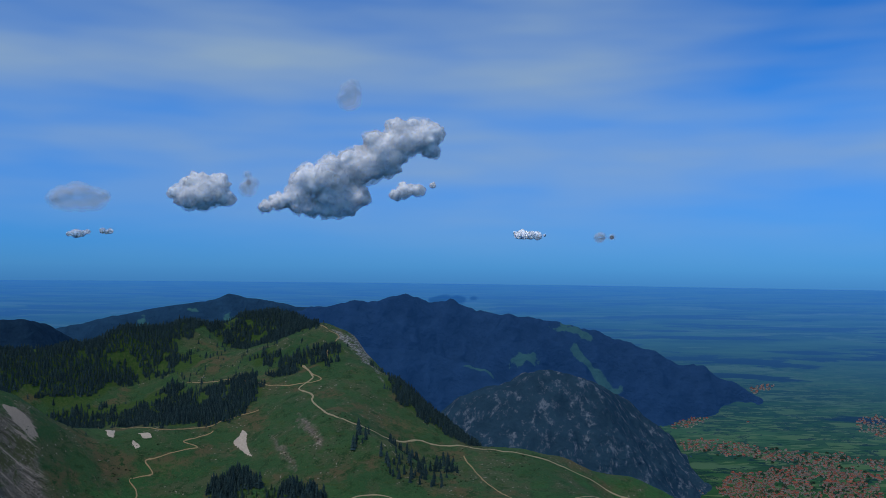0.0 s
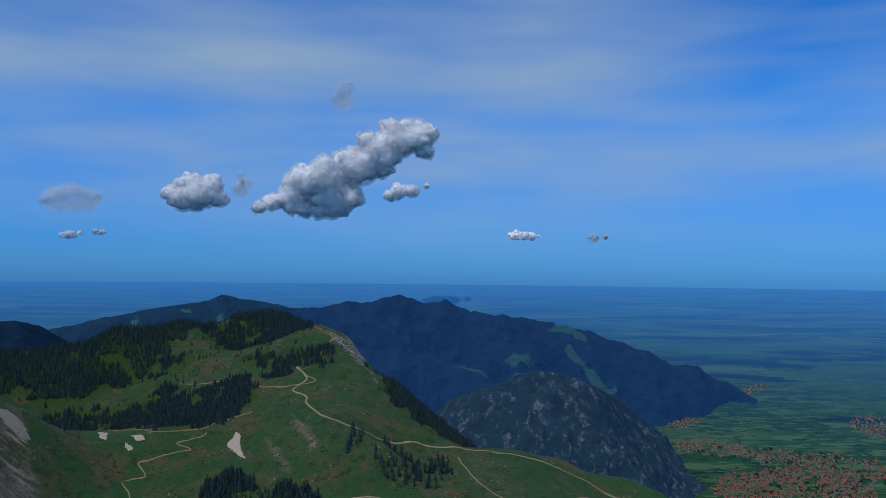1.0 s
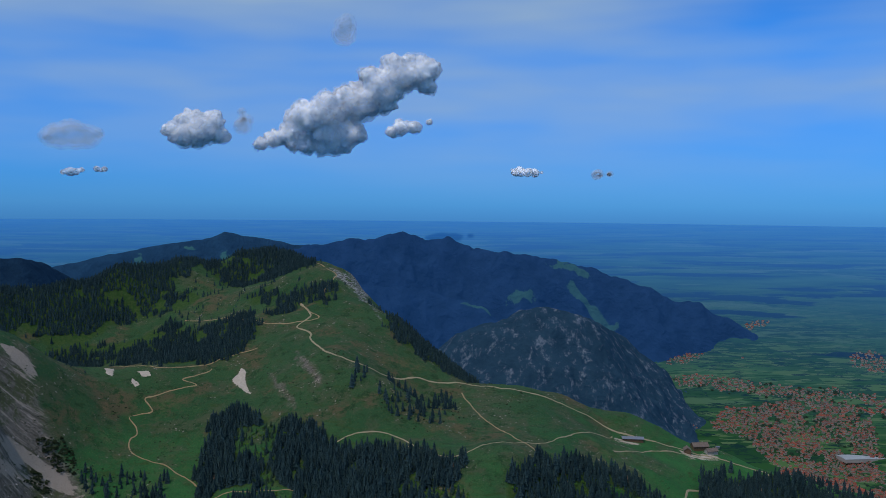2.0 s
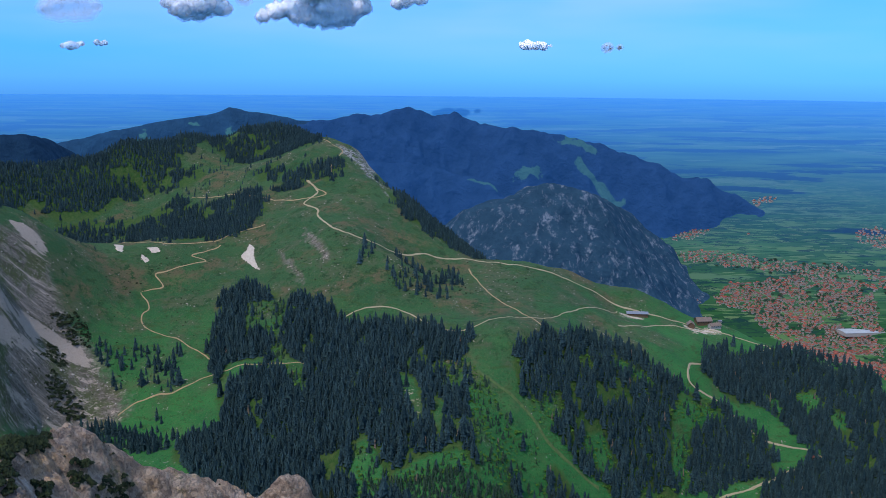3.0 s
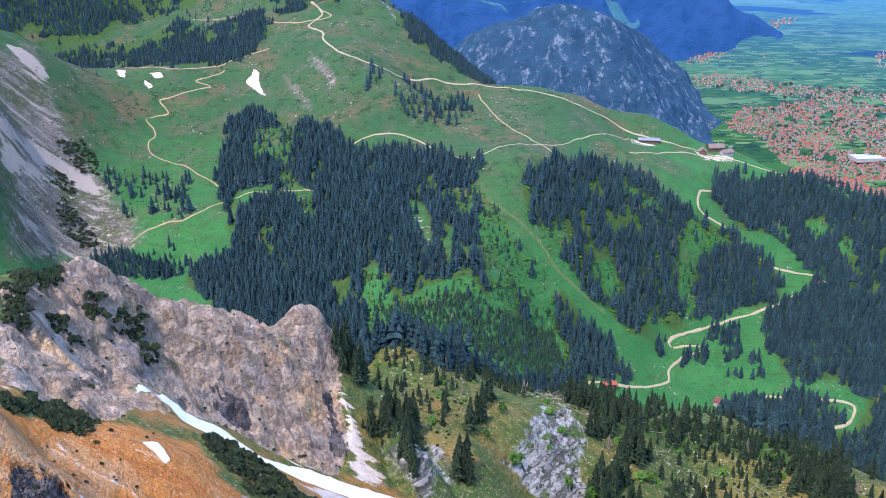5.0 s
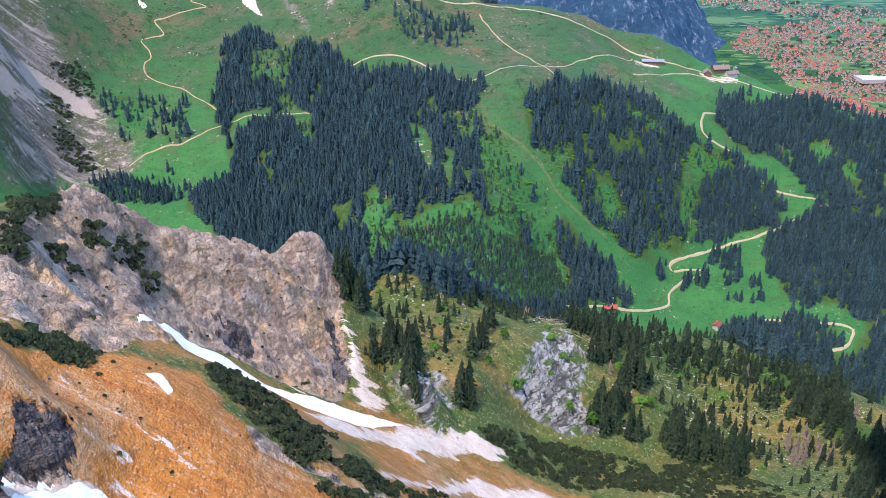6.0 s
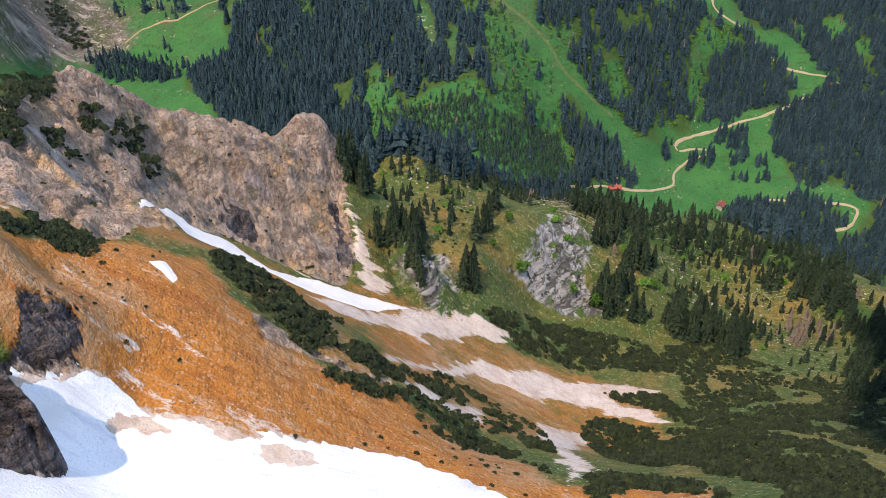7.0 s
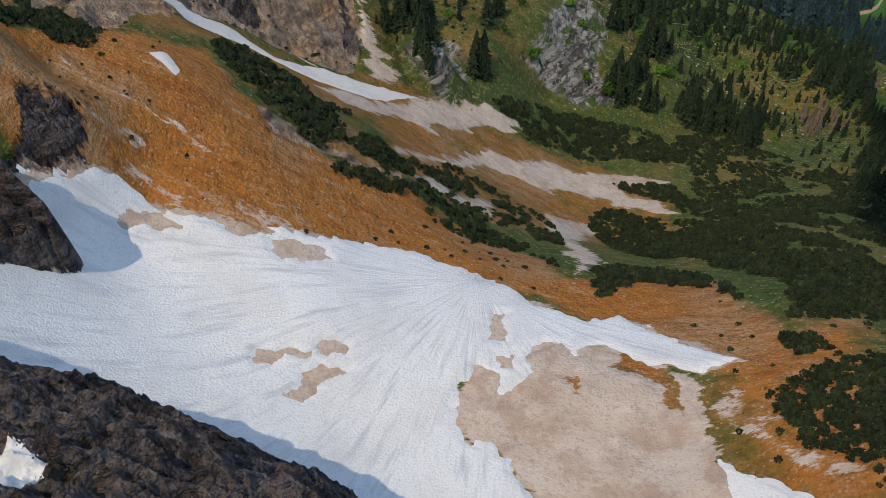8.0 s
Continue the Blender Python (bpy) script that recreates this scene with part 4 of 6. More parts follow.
    rock_here, grey_here, dry_here = (n.attribute(k).outputs["Fac"] for k in ("rock", "grey", "dry"))
    craggy = n.math("MAXIMUM", rock_here, grey_here)
    smooth = n.math("SUBTRACT", 1.0, n.math("MULTIPLY", n.attribute("gravel").outputs["Fac"], 0.65))
    height = n.math("MULTIPLY", n.math("ADD", n.math("ADD", fine, clods), n.math("MULTIPLY", speck, 0.7)), smooth)
    height = n.math("ADD", height, n.math("MULTIPLY", craggy, n.math("SUBTRACT", n.math("MULTIPLY", n.math("ADD", torn, beds), 2.6), n.math("MULTIPLY", crack, 0.7))))
    height = n.math("SUBTRACT", height, n.math("MULTIPLY", craggy, n.math("ADD", n.math("MULTIPLY", blocks, 1.5), n.math("MULTIPLY", rubble, 0.6))))
    height = n.math("SUBTRACT", height, n.math("MULTIPLY", dry_here, n.math("MULTIPLY", rubble, 0.16)))
    height = n.math("ADD", height, n.math("MULTIPLY", n.attribute("slab").outputs["Fac"], n.math("MULTIPLY", strata, 3.0)))
    return surface(n, c, 0.95, height, 1.3, 0.15)


def lowland_build(n):
    plan = n.attribute("plan").outputs["Vector"]
    far = n.vector("LENGTH", plan)
    wide = n.vector("MULTIPLY", plan, (0.75, 1.0, 1.0)).outputs[0]
    _, pick = n.cells(wide, 120.0)
    _, strip = n.cells(n.vector("MULTIPLY", plan, (1.0, 2.6, 1.0)).outputs[0], 75.0)
    close = n.span(far.outputs["Value"], 4500.0, 11000.0, 1.0, 0.0)

    def nearby(f):
        return n.math("MULTIPLY", f, close)

    drawn = n.vector("MULTIPLY", plan, (0.6, 1.0, 1.0)).outputs[0]
    c = n.mix(n.span(n.noise(drawn, 900, 6, 0.62), 0.40, 0.60), (0.020, 0.070, 0.030), (0.048, 0.130, 0.046))
    c = n.mix(nearby(n.span(pick, 0.55, 0.62)), c, (0.030, 0.098, 0.032))
    c = n.mix(nearby(n.span(pick, 0.78, 0.82)), c, (0.085, 0.165, 0.060))
    c = n.mix(nearby(n.span(strip, 0.82, 0.85)), c, (0.10, 0.165, 0.070))
    c = n.mix(nearby(n.span(strip, 0.14, 0.10)), c, (0.018, 0.070, 0.022))
    c = n.mix(n.span(n.noise(drawn, 1500, 8, 0.66), 0.55, 0.575), c, (0.075, 0.150, 0.070))
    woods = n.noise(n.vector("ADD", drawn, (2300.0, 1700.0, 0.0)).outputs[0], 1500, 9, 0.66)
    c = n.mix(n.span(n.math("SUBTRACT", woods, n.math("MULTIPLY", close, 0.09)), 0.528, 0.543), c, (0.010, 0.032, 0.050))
    hedges = n.math("ABSOLUTE", n.math("SUBTRACT", n.noise(drawn, 330, 6, 0.66), 0.5))
    c = n.mix(nearby(n.span(hedges, 0.012, 0.008)), c, (0.014, 0.045, 0.034))
    copses = n.noise(wide, 130, 5, 0.66)
    c = n.mix(nearby(n.span(copses, 0.605, 0.62)), c, (0.012, 0.040, 0.034))
    farms = n.noise(wide, 60, 5, 0.75)
    c = n.mix(nearby(n.span(farms, 0.685, 0.70)), c, (0.22, 0.20, 0.17))
    # distance haze, put into the colour as blue and into the emission
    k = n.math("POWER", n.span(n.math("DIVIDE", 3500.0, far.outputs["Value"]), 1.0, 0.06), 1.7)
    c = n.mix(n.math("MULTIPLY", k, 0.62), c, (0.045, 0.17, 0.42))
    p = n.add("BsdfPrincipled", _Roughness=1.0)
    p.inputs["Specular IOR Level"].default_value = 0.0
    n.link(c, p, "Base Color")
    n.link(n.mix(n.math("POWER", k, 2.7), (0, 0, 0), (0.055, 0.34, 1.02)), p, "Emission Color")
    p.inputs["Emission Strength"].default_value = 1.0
    return p.outputs[0]


def far_wood(name, wood, clearing, stone, haze_glow, share, stone_share=0.0):
    """Woods and clearings of a distant hill, blue haze put into colour and emission."""
    def build(n):
        at = n.place()
        mid, fine = n.noise(at, 240, 4), n.noise(at, 60, 5, 0.65)
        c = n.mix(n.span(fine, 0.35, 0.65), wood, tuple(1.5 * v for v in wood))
        c = n.mix(n.span(mid, 0.70 - share, 0.715 - share), c, clearing)
        c = n.mix(n.span(n.math("ADD", n.attribute("clearing").outputs["Fac"], n.math("MULTIPLY", n.math("SUBTRACT", fine, 0.5), 1.0)), 0.45, 0.55), c, clearing)
        if stone_share:
            stretch = n.vector("MULTIPLY", at, (1, 1, 0.35))
            crags = n.noise(stretch.outputs[0], 32, 8, 0.78)
            c = n.mix(n.span(crags, 0.62 - stone_share, 0.72 - stone_share), c, stone)
        p = n.add("BsdfPrincipled", _Roughness=1.0)
        p.inputs["Specular IOR Level"].default_value = 0.0
        n.link(c, p, "Base Color")
        p.inputs["Emission Color"].default_value = (*haze_glow, 1)
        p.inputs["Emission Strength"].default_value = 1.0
        b = n.add("Bump", _Distance=30.0)
        n.link(fine, b, "Height")
        n.link(b.outputs[0], p, "Normal")
        return p.outputs[0]
    return material(name, build)


def needles(name, dark, light):
    """Needle foliage: each island of the mesh and each object a little different."""
    def build(n):
        geo = n.add("NewGeometry")
        tone = n.math("FRACT", n.math("ADD", n.attribute("tone").outputs["Fac"], n.add("ObjectInfo").outputs["Random"]))
        k = n.math("ADD", n.math("MULTIPLY", tone, 0.7), n.math("MULTIPLY", geo.outputs["Random Per Island"], 0.3))
        c = n.mix(k, dark, light)
        c = n.mix(n.span(n.noise(geo.outputs["Position"], 1.5, 3), 0.4, 0.7), c, tuple(0.55 * v for v in dark))
        return surface(n, c, 0.85, n.noise(geo.outputs["Position"], 0.8, 3), 0.5, 0.2)
    return material(name, build)


def snow_build(n):
    """Old snow: melt cups, dust, and runnels that draw together towards the outlet of the hollow."""
    at = n.place()
    sep = n.add("SeparateXYZ")
    n.link(at, sep, 0)
    dx, dy = n.math("SUBTRACT", sep.outputs[0], OUTLET[0][0]), n.math("SUBTRACT", sep.outputs[1], OUTLET[0][1])
    turn = n.math("ARCTAN2", dy, dx)
    out = n.math("SQRT", n.math("ADD", n.math("MULTIPLY", dx, dx), n.math("MULTIPLY", dy, dy)))
    fan = n.add("CombineXYZ")
    n.link(n.math("MULTIPLY", turn, 26.0), fan, 0)
    n.link(n.math("MULTIPLY", out, 0.05), fan, 1)
    runnels, cups, stain = n.noise(fan.outputs[0], 1.0, 5, 0.65), n.noise(at, 0.6, 4, 0.6), n.noise(at, 14, 5)
    c = n.mix(n.span(stain, 0.45, 0.75), (0.82, 0.845, 0.83), (0.71, 0.71, 0.69))
    c = n.mix(n.span(runnels, 0.52, 0.68), c, (0.56, 0.60, 0.62))
    c = n.mix(n.span(cups, 0.5, 0.7), c, (0.64, 0.69, 0.72))
    return surface(n, c, 0.7, n.math("ADD", n.math("MULTIPLY", runnels, 0.6), n.math("MULTIPLY", cups, 0.6)), 0.7, 0.3)


def cloud_build(n):
    p = n.add("BsdfPrincipled", _Roughness=1.0, _Subsurface_Weight=1.0, _Subsurface_Scale=60.0)
    p.subsurface_method = "BURLEY"
    p.inputs["Base Color"].default_value = (0.97, 0.97, 0.98, 1)
    p.inputs["Subsurface Radius"].default_value = (1.0, 1.0, 1.0)
    p.inputs["Specular IOR Level"].default_value = 0.0
    return p.outputs[0]


def wisp(share, size=70, lo=0.36, hi=0.74):
    """Thin torn cloud that lets most of the sky through."""
    def build(n):
        m = n.add("MixShader")
        n.link(n.span(n.noise(n.place(), size, 3, 0.5), lo, hi, 0.0, share), m, 0)
        n.link(n.add("BsdfTransparent").outputs[0], m, 1)
        s = n.add("MixShader", _Fac=0.5)
        n.link(n.add("BsdfDiffuse", _Color=(0.95, 0.95, 0.97, 1)).outputs[0], s, 1)
        n.link(n.add("BsdfTranslucent", _Color=(0.95, 0.95, 0.97, 1)).outputs[0], s, 2)
        n.link(s.outputs[0], m, 2)
        return m.outputs[0]
    return build


GROUND, LOWLAND = material("alpine_ground", ground_build), material("hazed_far_lowland", lowland_build)
SNOW, CLOUD, WISP = material("old_snow", snow_build), material("cloud", cloud_build), material("cloud_wisp", wisp(0.22, 120, 0.2, 0.7))
FRINGE = material("cloud_fringe", wisp(0.42, 60, 0.30, 0.70))
SPRUCE = needles("spruce_needles", (0.020, 0.052, 0.034), (0.062, 0.120, 0.066))
# far spruces carry the blue of distance haze in their needle colour
SPRUCE_FAR = needles("hazed_spruce_needles", (0.014, 0.039, 0.045), (0.052, 0.102, 0.105))
SPRUCE_NEAR = needles("young_spruce_needles", (0.014, 0.030, 0.016), (0.050, 0.078, 0.036))
MUGO = needles("mountain_pine_needles", (0.012, 0.022, 0.009), (0.045, 0.062, 0.022))
LEAVES = needles("broad_leaves", (0.05, 0.13, 0.018), (0.11, 0.24, 0.035))
BARK = plain("bark", (0.11, 0.08, 0.06), 0.9, 0.6)
TRACK = plain("gravel_track", (0.345, 0.28, 0.165), 0.95, 6.0, 0.18)
EARTH = plain("trodden_earth", (0.34, 0.24, 0.125), 0.95, 6.0, 0.25)


def tiles_build(n):
    geo = n.add("NewGeometry")
    k = n.math("FRACT", n.math("ADD", geo.outputs["Random Per Island"], n.add("ObjectInfo").outputs["Random"]))
    c = n.mix(n.span(k, 0.0, 0.55), (0.15, 0.05, 0.035), (0.33, 0.07, 0.038))
    c = n.mix(n.span(k, 0.7, 1.0), c, (0.36, 0.15, 0.10))
    moss = n.noise(geo.outputs["Position"], 5.0, 4)
    return surface(n, n.mix(n.span(moss, 0.5, 0.75), c, (0.20, 0.11, 0.08)), 0.8, moss, 0.3)


ROOF_RED = material("red_roof_tiles", tiles_build)
ROOF_DARK = plain("weathered_shingle_roof", (0.19, 0.14, 0.11), 0.85, 3.0, 0.3)
ROOF_SLATE = plain("grey_slate_roof", (0.20, 0.22, 0.26), 0.6, 4.0, 0.2)
ROOF_PALE = plain("pale_metal_roof", (0.40, 0.42, 0.43), 0.5, 20.0, 0.12)
WALL_WHITE = plain("pale_plaster_wall", (0.42, 0.39, 0.35), 0.85, 5.0, 0.1)
WALL_WOOD = plain("dark_timber_wall", (0.16, 0.10, 0.06), 0.8, 1.0, 0.3)
GLASS = plain("dark_window_glass", (0.03, 0.035, 0.04), 0.15, 1.0, 0.1)
STONE = plain("grey_boulder_stone", (0.36, 0.32, 0.28), 0.9, 1.5, 0.3)

# ---- ground ----
def inside(poly, x, y):
    """Which points lie in a plan outline."""
    px, py = np.array(poly).T
    hit = np.zeros(x.shape, bool)
    near_it = (x > px.min()) & (x < px.max()) & (y > py.min()) & (y < py.max())
    qx, qy, h = x[near_it], y[near_it], np.zeros(int(near_it.sum()), bool)
    for ax, ay, bx, by in zip(px, py, np.roll(px, -1), np.roll(py, -1)):
        if ay != by:
            h ^= ((ay > qy) != (by > qy)) & (qx < (bx - ax) * (qy - ay) / (by - ay) + ax)
    hit[near_it] = h
    return hit


def edge_distance(poly, x, y):
    """Distance to a plan outline, positive inside."""
    px, py = np.array(poly, float).T
    best = np.full(x.shape, 1e6)
    for ax, ay, bx, by in zip(px, py, np.roll(px, -1), np.roll(py, -1)):
        dx, dy = bx - ax, by - ay
        t = np.clip(((x - ax) * dx + (y - ay) * dy) / max(dx * dx + dy * dy, 1e-6), 0, 1)
        best = np.minimum(best, np.hypot(x - ax - t * dx, y - ay - t * dy))
    return np.where(inside(poly, x, y), best, -best)


def covered(polys, x, y, wobble=4.0, size=18.0):
    wx, wy = x + wobble * rough(x, y, size, 3, 5), y + wobble * rough(x, y, size, 3, 9)
    total = np.zeros(x.shape)
    for poly in polys:
        total = np.maximum(total, inside(poly, wx, wy))
    return total


def soft(polys, x, y, width, wobble=4.0, size=18.0):
    """As covered(), but rising from 0 to 1 over a width in metres at the outline."""
    total = np.zeros(x.shape)
    for poly in polys:
        p = np.array(poly, float)
        m = width + 2 * wobble
        q = (x > p[:, 0].min() - m) & (x < p[:, 0].max() + m) & (y > p[:, 1].min() - m) & (y < p[:, 1].max() + m)
        qx, qy = x[q], y[q]
        d = edge_distance(poly, qx + wobble * rough(qx, qy, size, 3, 5), qy + wobble * rough(qx, qy, size, 3, 9))
        total[q] = np.maximum(total[q], np.clip(0.5 + d / width, 0, 1))
    return total


def along(lines, x, y, width):
    """1 on the lines, falling to 0 at the width."""
    best = np.full(x.shape, 1e6)
    wx, wy = x + 1.2 * rough(x, y, 9, 3, 5), y + 1.2 * rough(x, y, 9, 3, 9)
    for line in lines:
        for (ax, ay), (bx, by) in zip(line[:-1], line[1:]):
            t = np.clip(((wx - ax) * (bx - ax) + (wy - ay) * (by - ay)) / ((bx - ax) ** 2 + (by - ay) ** 2), 0, 1)
            best = np.minimum(best, np.hypot(wx - ax - t * (bx - ax), wy - ay - t * (by - ay)))
    return np.clip(1 - best / width, 0, 1)


WOODS = [SPRUCE_WOOD, FOOT_WOOD, HAIRPIN_WOOD, SPRUCE_BANK, EAST_WOOD, LOWER_WOOD, SUMMIT_WOOD, SADDLE_WOOD, CREST_WOOD, KNEE_WOOD, KNEE_SMALL, CREST_BAND]
SHRUBBY = [SHRUB_TOP, SHRUB_LANE, LEAFY_GAP, LEAFY_EAST, BANK_SHRUB, BANK_FOOT]
GLADES = SHRUBBY + [GLADE_A, GLADE_B, BROWN_A, BROWN_B, LANE_MEADOW, BRIGHT_GLADE, BANK_STRIP, EAST_GAP_A, EAST_GAP_B, EAST_GAP_C, YOUNG_WOOD]
SUMMIT_GLADES = [SUMMIT_GAP_A, SUMMIT_GAP_B, SUMMIT_GAP_C]


def covers(x, y):
    """What covers the ground at a place, each from 0 to 1."""
    near, cliff, valley, low = parts_at(x, y)
    on_cliff = (cliff > np.maximum(near, valley)).astype(float)
    return dict(
        dry=np.maximum.reduce([soft([OCHRE_GRASS, BOWL_OCHRE, BOWL_SPOT], x, y, 14, 4, 14), 0.6 * soft([GRAVEL_BOWL], x, y, 20, 4, 14),
                               0.55 * soft([DRY_EAST, GULLY_DRY, DRY_STRIP, MUGO_RIB], x, y, 25, 6, 25), 0.75 * soft([DRY_SOUTH], x, y, 25, 6, 25)]),
        rock=soft([SPUR_ROCK, RIB_ROCK], x, y, 5, 2.5, 12) * (1 - soft([SNOW_TONGUE], x, y, 8, 1, 9)),
        # dark grey also paints in the shade on the end of the spur
        grey=np.maximum(on_cliff, covered([LEFT_OUTCROP, SPUR_CRAG, SPUR_END_SHADE], x, y, 4, 14) * (rough(x, y, 14, 4, 77) > -0.25)),
        slab=np.maximum.reduce([soft([CLIFF_STRATA, OUTCROP_ROCK], x, y, 16, 6, 14), 0.8 * soft([SUMMIT_RIDGE], x, y, 40, 8, 30)]),
        gravel=np.maximum.reduce([0.88 * soft([GRAVEL_FAN, GRAVEL_MID, GRAVEL_STRIP, GRAVEL_CONE], x, y, 10, 4, 12), 0.8 * soft([SCREE_CHUTE, GRAVEL_SOUTH, PALE_LEDGE, SPUR_SCREE, SNOW_RIM], x, y, 14, 3, 12),
                                  0.9 * soft([GRAVEL_BOWL, SNOW_FIELD], x, y, 6, 2, 10) * (1 - 0.85 * soft([BOWL_OCHRE, BOWL_SPOT], x, y, 5, 3, 8)),
                                  0.44 * soft([SCAR_C, SCAR_D, BROWN_A, BROWN_B], x, y, 30, 8, 25),
                                  0.62 * soft([INN_YARD, STATION_YARD], x, y, 14, 5, 20), 0.56 * along([RILL_A, RILL_B, RILL_C, RILL_D, RILL_E, RILL_F], x, y, 2.2)]) * (1 - on_cliff),
        near=(near > valley).astype(float) * np.clip((720 - y) / 60, 0, 1),
        scree=np.maximum.reduce([soft([WEST_SCREE], x, y, 70, 14, 60), 0.8 * soft([SCAR_A, SCAR_B], x, y, 20, 6, 18)]),
        pale=soft([SCREE_PALE, SCREE_PALE_B, SCREE_PALE_C, SCREE_PALE_D], x, y, 18, 5, 30),
        soil=np.maximum(0.75 * soft([SNOW_POCKET, SNOW_FLECK, SNOW_SPOT, SNOW_DRIP, SOIL_A], x, y, 40, 6, 20), 0.5 * soft([SOIL_B, SOIL_C, SCAR_A, SCAR_B], x, y, 60, 14, 40)),
        wood=soft(WOODS, x, y, 30, 10, 40) * (1 - soft(GLADES, x, y, 16, 5, 25)),
    ), np.maximum.reduce([near, cliff, valley, low]), low


def relief(x, y, cover, low, z):
    r = np.hypot(x, y)
    snow = np.clip(edge_distance(SNOW_FIELD, x, y) / 3 + 0.5, 0, 1) if x.size else 0
    bare = np.maximum(cover["rock"], cover["grey"])
    lift = 0.5 * rough(x, y, 14, 3, 3) + np.clip((r - 600) / 600, 0, 1) * (2.4 * rough(x, y, 75, 4, 21) + 3.5 * rough(x, y, 170, 3, 23, True))
    u, v = 0.61 * x + 0.79 * y, 0.79 * x - 0.61 * y
    u = u + 5.0 * rough(x, y, 30, 3, 37)
    lift += cover["rock"] * (3.6 * rough(u, 0.35 * v, 34, 2, 35, True) + 2.4 * rough(x, y, 15, 3, 31, True) + 0.9 * rough(x, y, 5, 2, 32))
    step = (z + 0.5 * u + 4.0 * rough(x, y, 26, 3, 39)) / 11.0
    lift -= cover["rock"] * 2.6 * (step - np.floor(step) - 0.5)
    lift += cover["scree"] * 1.4 * rough(0.25 * (0.9 * x + 0.43 * y), 0.9 * y - 0.43 * x, 30, 5, 61, True)
    ledge = (z + 0.22 * x + 3.0 * rough(x, y, 30, 3, 53)) / 4.2
    lift += cover["slab"] * (r < 800) * (1.2 * rough(x, y, 7, 4, 51, True) - 3.0 * (ledge - np.floor(ledge) - 0.5))
    shelf = (z + 0.15 * x + 2.0 * rough(x, y, 18, 3, 57)) / 3.4
    lift += cover["grey"] * (2.2 * rough(x, y, 11, 4, 41, True) + 1.2 * rough(x, y, 4.0, 3, 43, True) - 1.6 * (shelf - np.floor(shelf) - 0.5))
    lift *= (1 - snow * (1 - 0.8 * (cover["grey"] > 0)))
    return lift * np.clip((z - low) / 30, 0, 1)


def height(x, y, bare=True):
    """The ground's height; without the near cliffs where bare is off."""
    x, y = np.atleast_1d(np.asarray(x, float)), np.atleast_1d(np.asarray(y, float))
    cover, z, low = covers(x, y)
    if not bare:
        near, _, valley, _ = parts_at(x, y)
        z, cover["grey"] = np.maximum(near, valley), 0 * z
    return z + relief(x, y, cover, low, z)


def mesh_from(name, verts, faces, materials, smooth=True, slots=None):
    """A mesh from arrays of corners and of faces with as many corners each."""
    me = bpy.data.meshes.new(name)
    n, k = faces.shape
    me.vertices.add(len(verts))
    me.vertices.foreach_set("co", np.asarray(verts, np.float32).ravel())
    me.loops.add(n * k)
    me.loops.foreach_set("vertex_index", faces.astype(np.int32).ravel())
    me.polygons.add(n)
    me.polygons.foreach_set("loop_start", np.arange(n, dtype=np.int32) * k)
    me.polygons.foreach_set("use_smooth", np.full(n, smooth))
    for m in materials:
        me.materials.append(m)
    if slots is not None:
        me.polygons.foreach_set("material_index", slots.astype(np.int32))
    me.update(calc_edges=True)
    return me


def grid_faces(rows, cols, wrap=False):
    i = np.arange(rows - 1)[:, None] * cols
    j = np.arange(cols if wrap else cols - 1)[None, :]
    k = (j + 1) % cols
    return np.stack([i + j, i + k, i + cols + k, i + cols + j], -1).reshape(-1, 4)


turns = np.radians(np.r_[np.arange(-46, 46, 0.12), np.arange(46, 314, 4.0)])
reach = np.exp(np.r_[math.log(0.002), np.arange(math.log(1.0), math.log(25), 0.12), np.arange(math.log(25), math.log(90), 0.02), np.arange(math.log(90), math.log(600), 0.0036), np.arange(math.log(600), math.log(4735), 0.0078), math.log(4735)])
RR, TT = np.meshgrid(reach, turns, indexing="ij")
GX, GY = (RR * np.sin(TT)).ravel(), (RR * np.cos(TT)).ravel()
cover, GZ, low = covers(GX, GY)
GZ = GZ + relief(GX, GY, cover, low, GZ)
faces = grid_faces(len(reach), len(turns), True)[:, ::-1]
on_low = (GZ - low < 1.0)
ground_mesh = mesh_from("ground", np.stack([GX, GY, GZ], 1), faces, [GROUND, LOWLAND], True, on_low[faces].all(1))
ground_mesh.polygons.foreach_set("use_smooth", ~(cover["grey"] > 0.5)[faces].all(1))
for key, values in cover.items():
    ground_mesh.attributes.new(key, "FLOAT", "POINT").data.foreach_set("value", values.astype(np.float32))
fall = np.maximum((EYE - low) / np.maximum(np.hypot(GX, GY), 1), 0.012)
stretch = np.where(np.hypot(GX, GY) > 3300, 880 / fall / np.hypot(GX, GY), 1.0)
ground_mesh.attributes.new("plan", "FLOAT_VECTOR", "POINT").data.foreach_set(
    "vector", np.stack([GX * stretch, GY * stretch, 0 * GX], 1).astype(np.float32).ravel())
tagged(new("ground", ground_mesh), "alpine slopes, meadows and farmed lowland to the horizon", "ground", kind="structure")


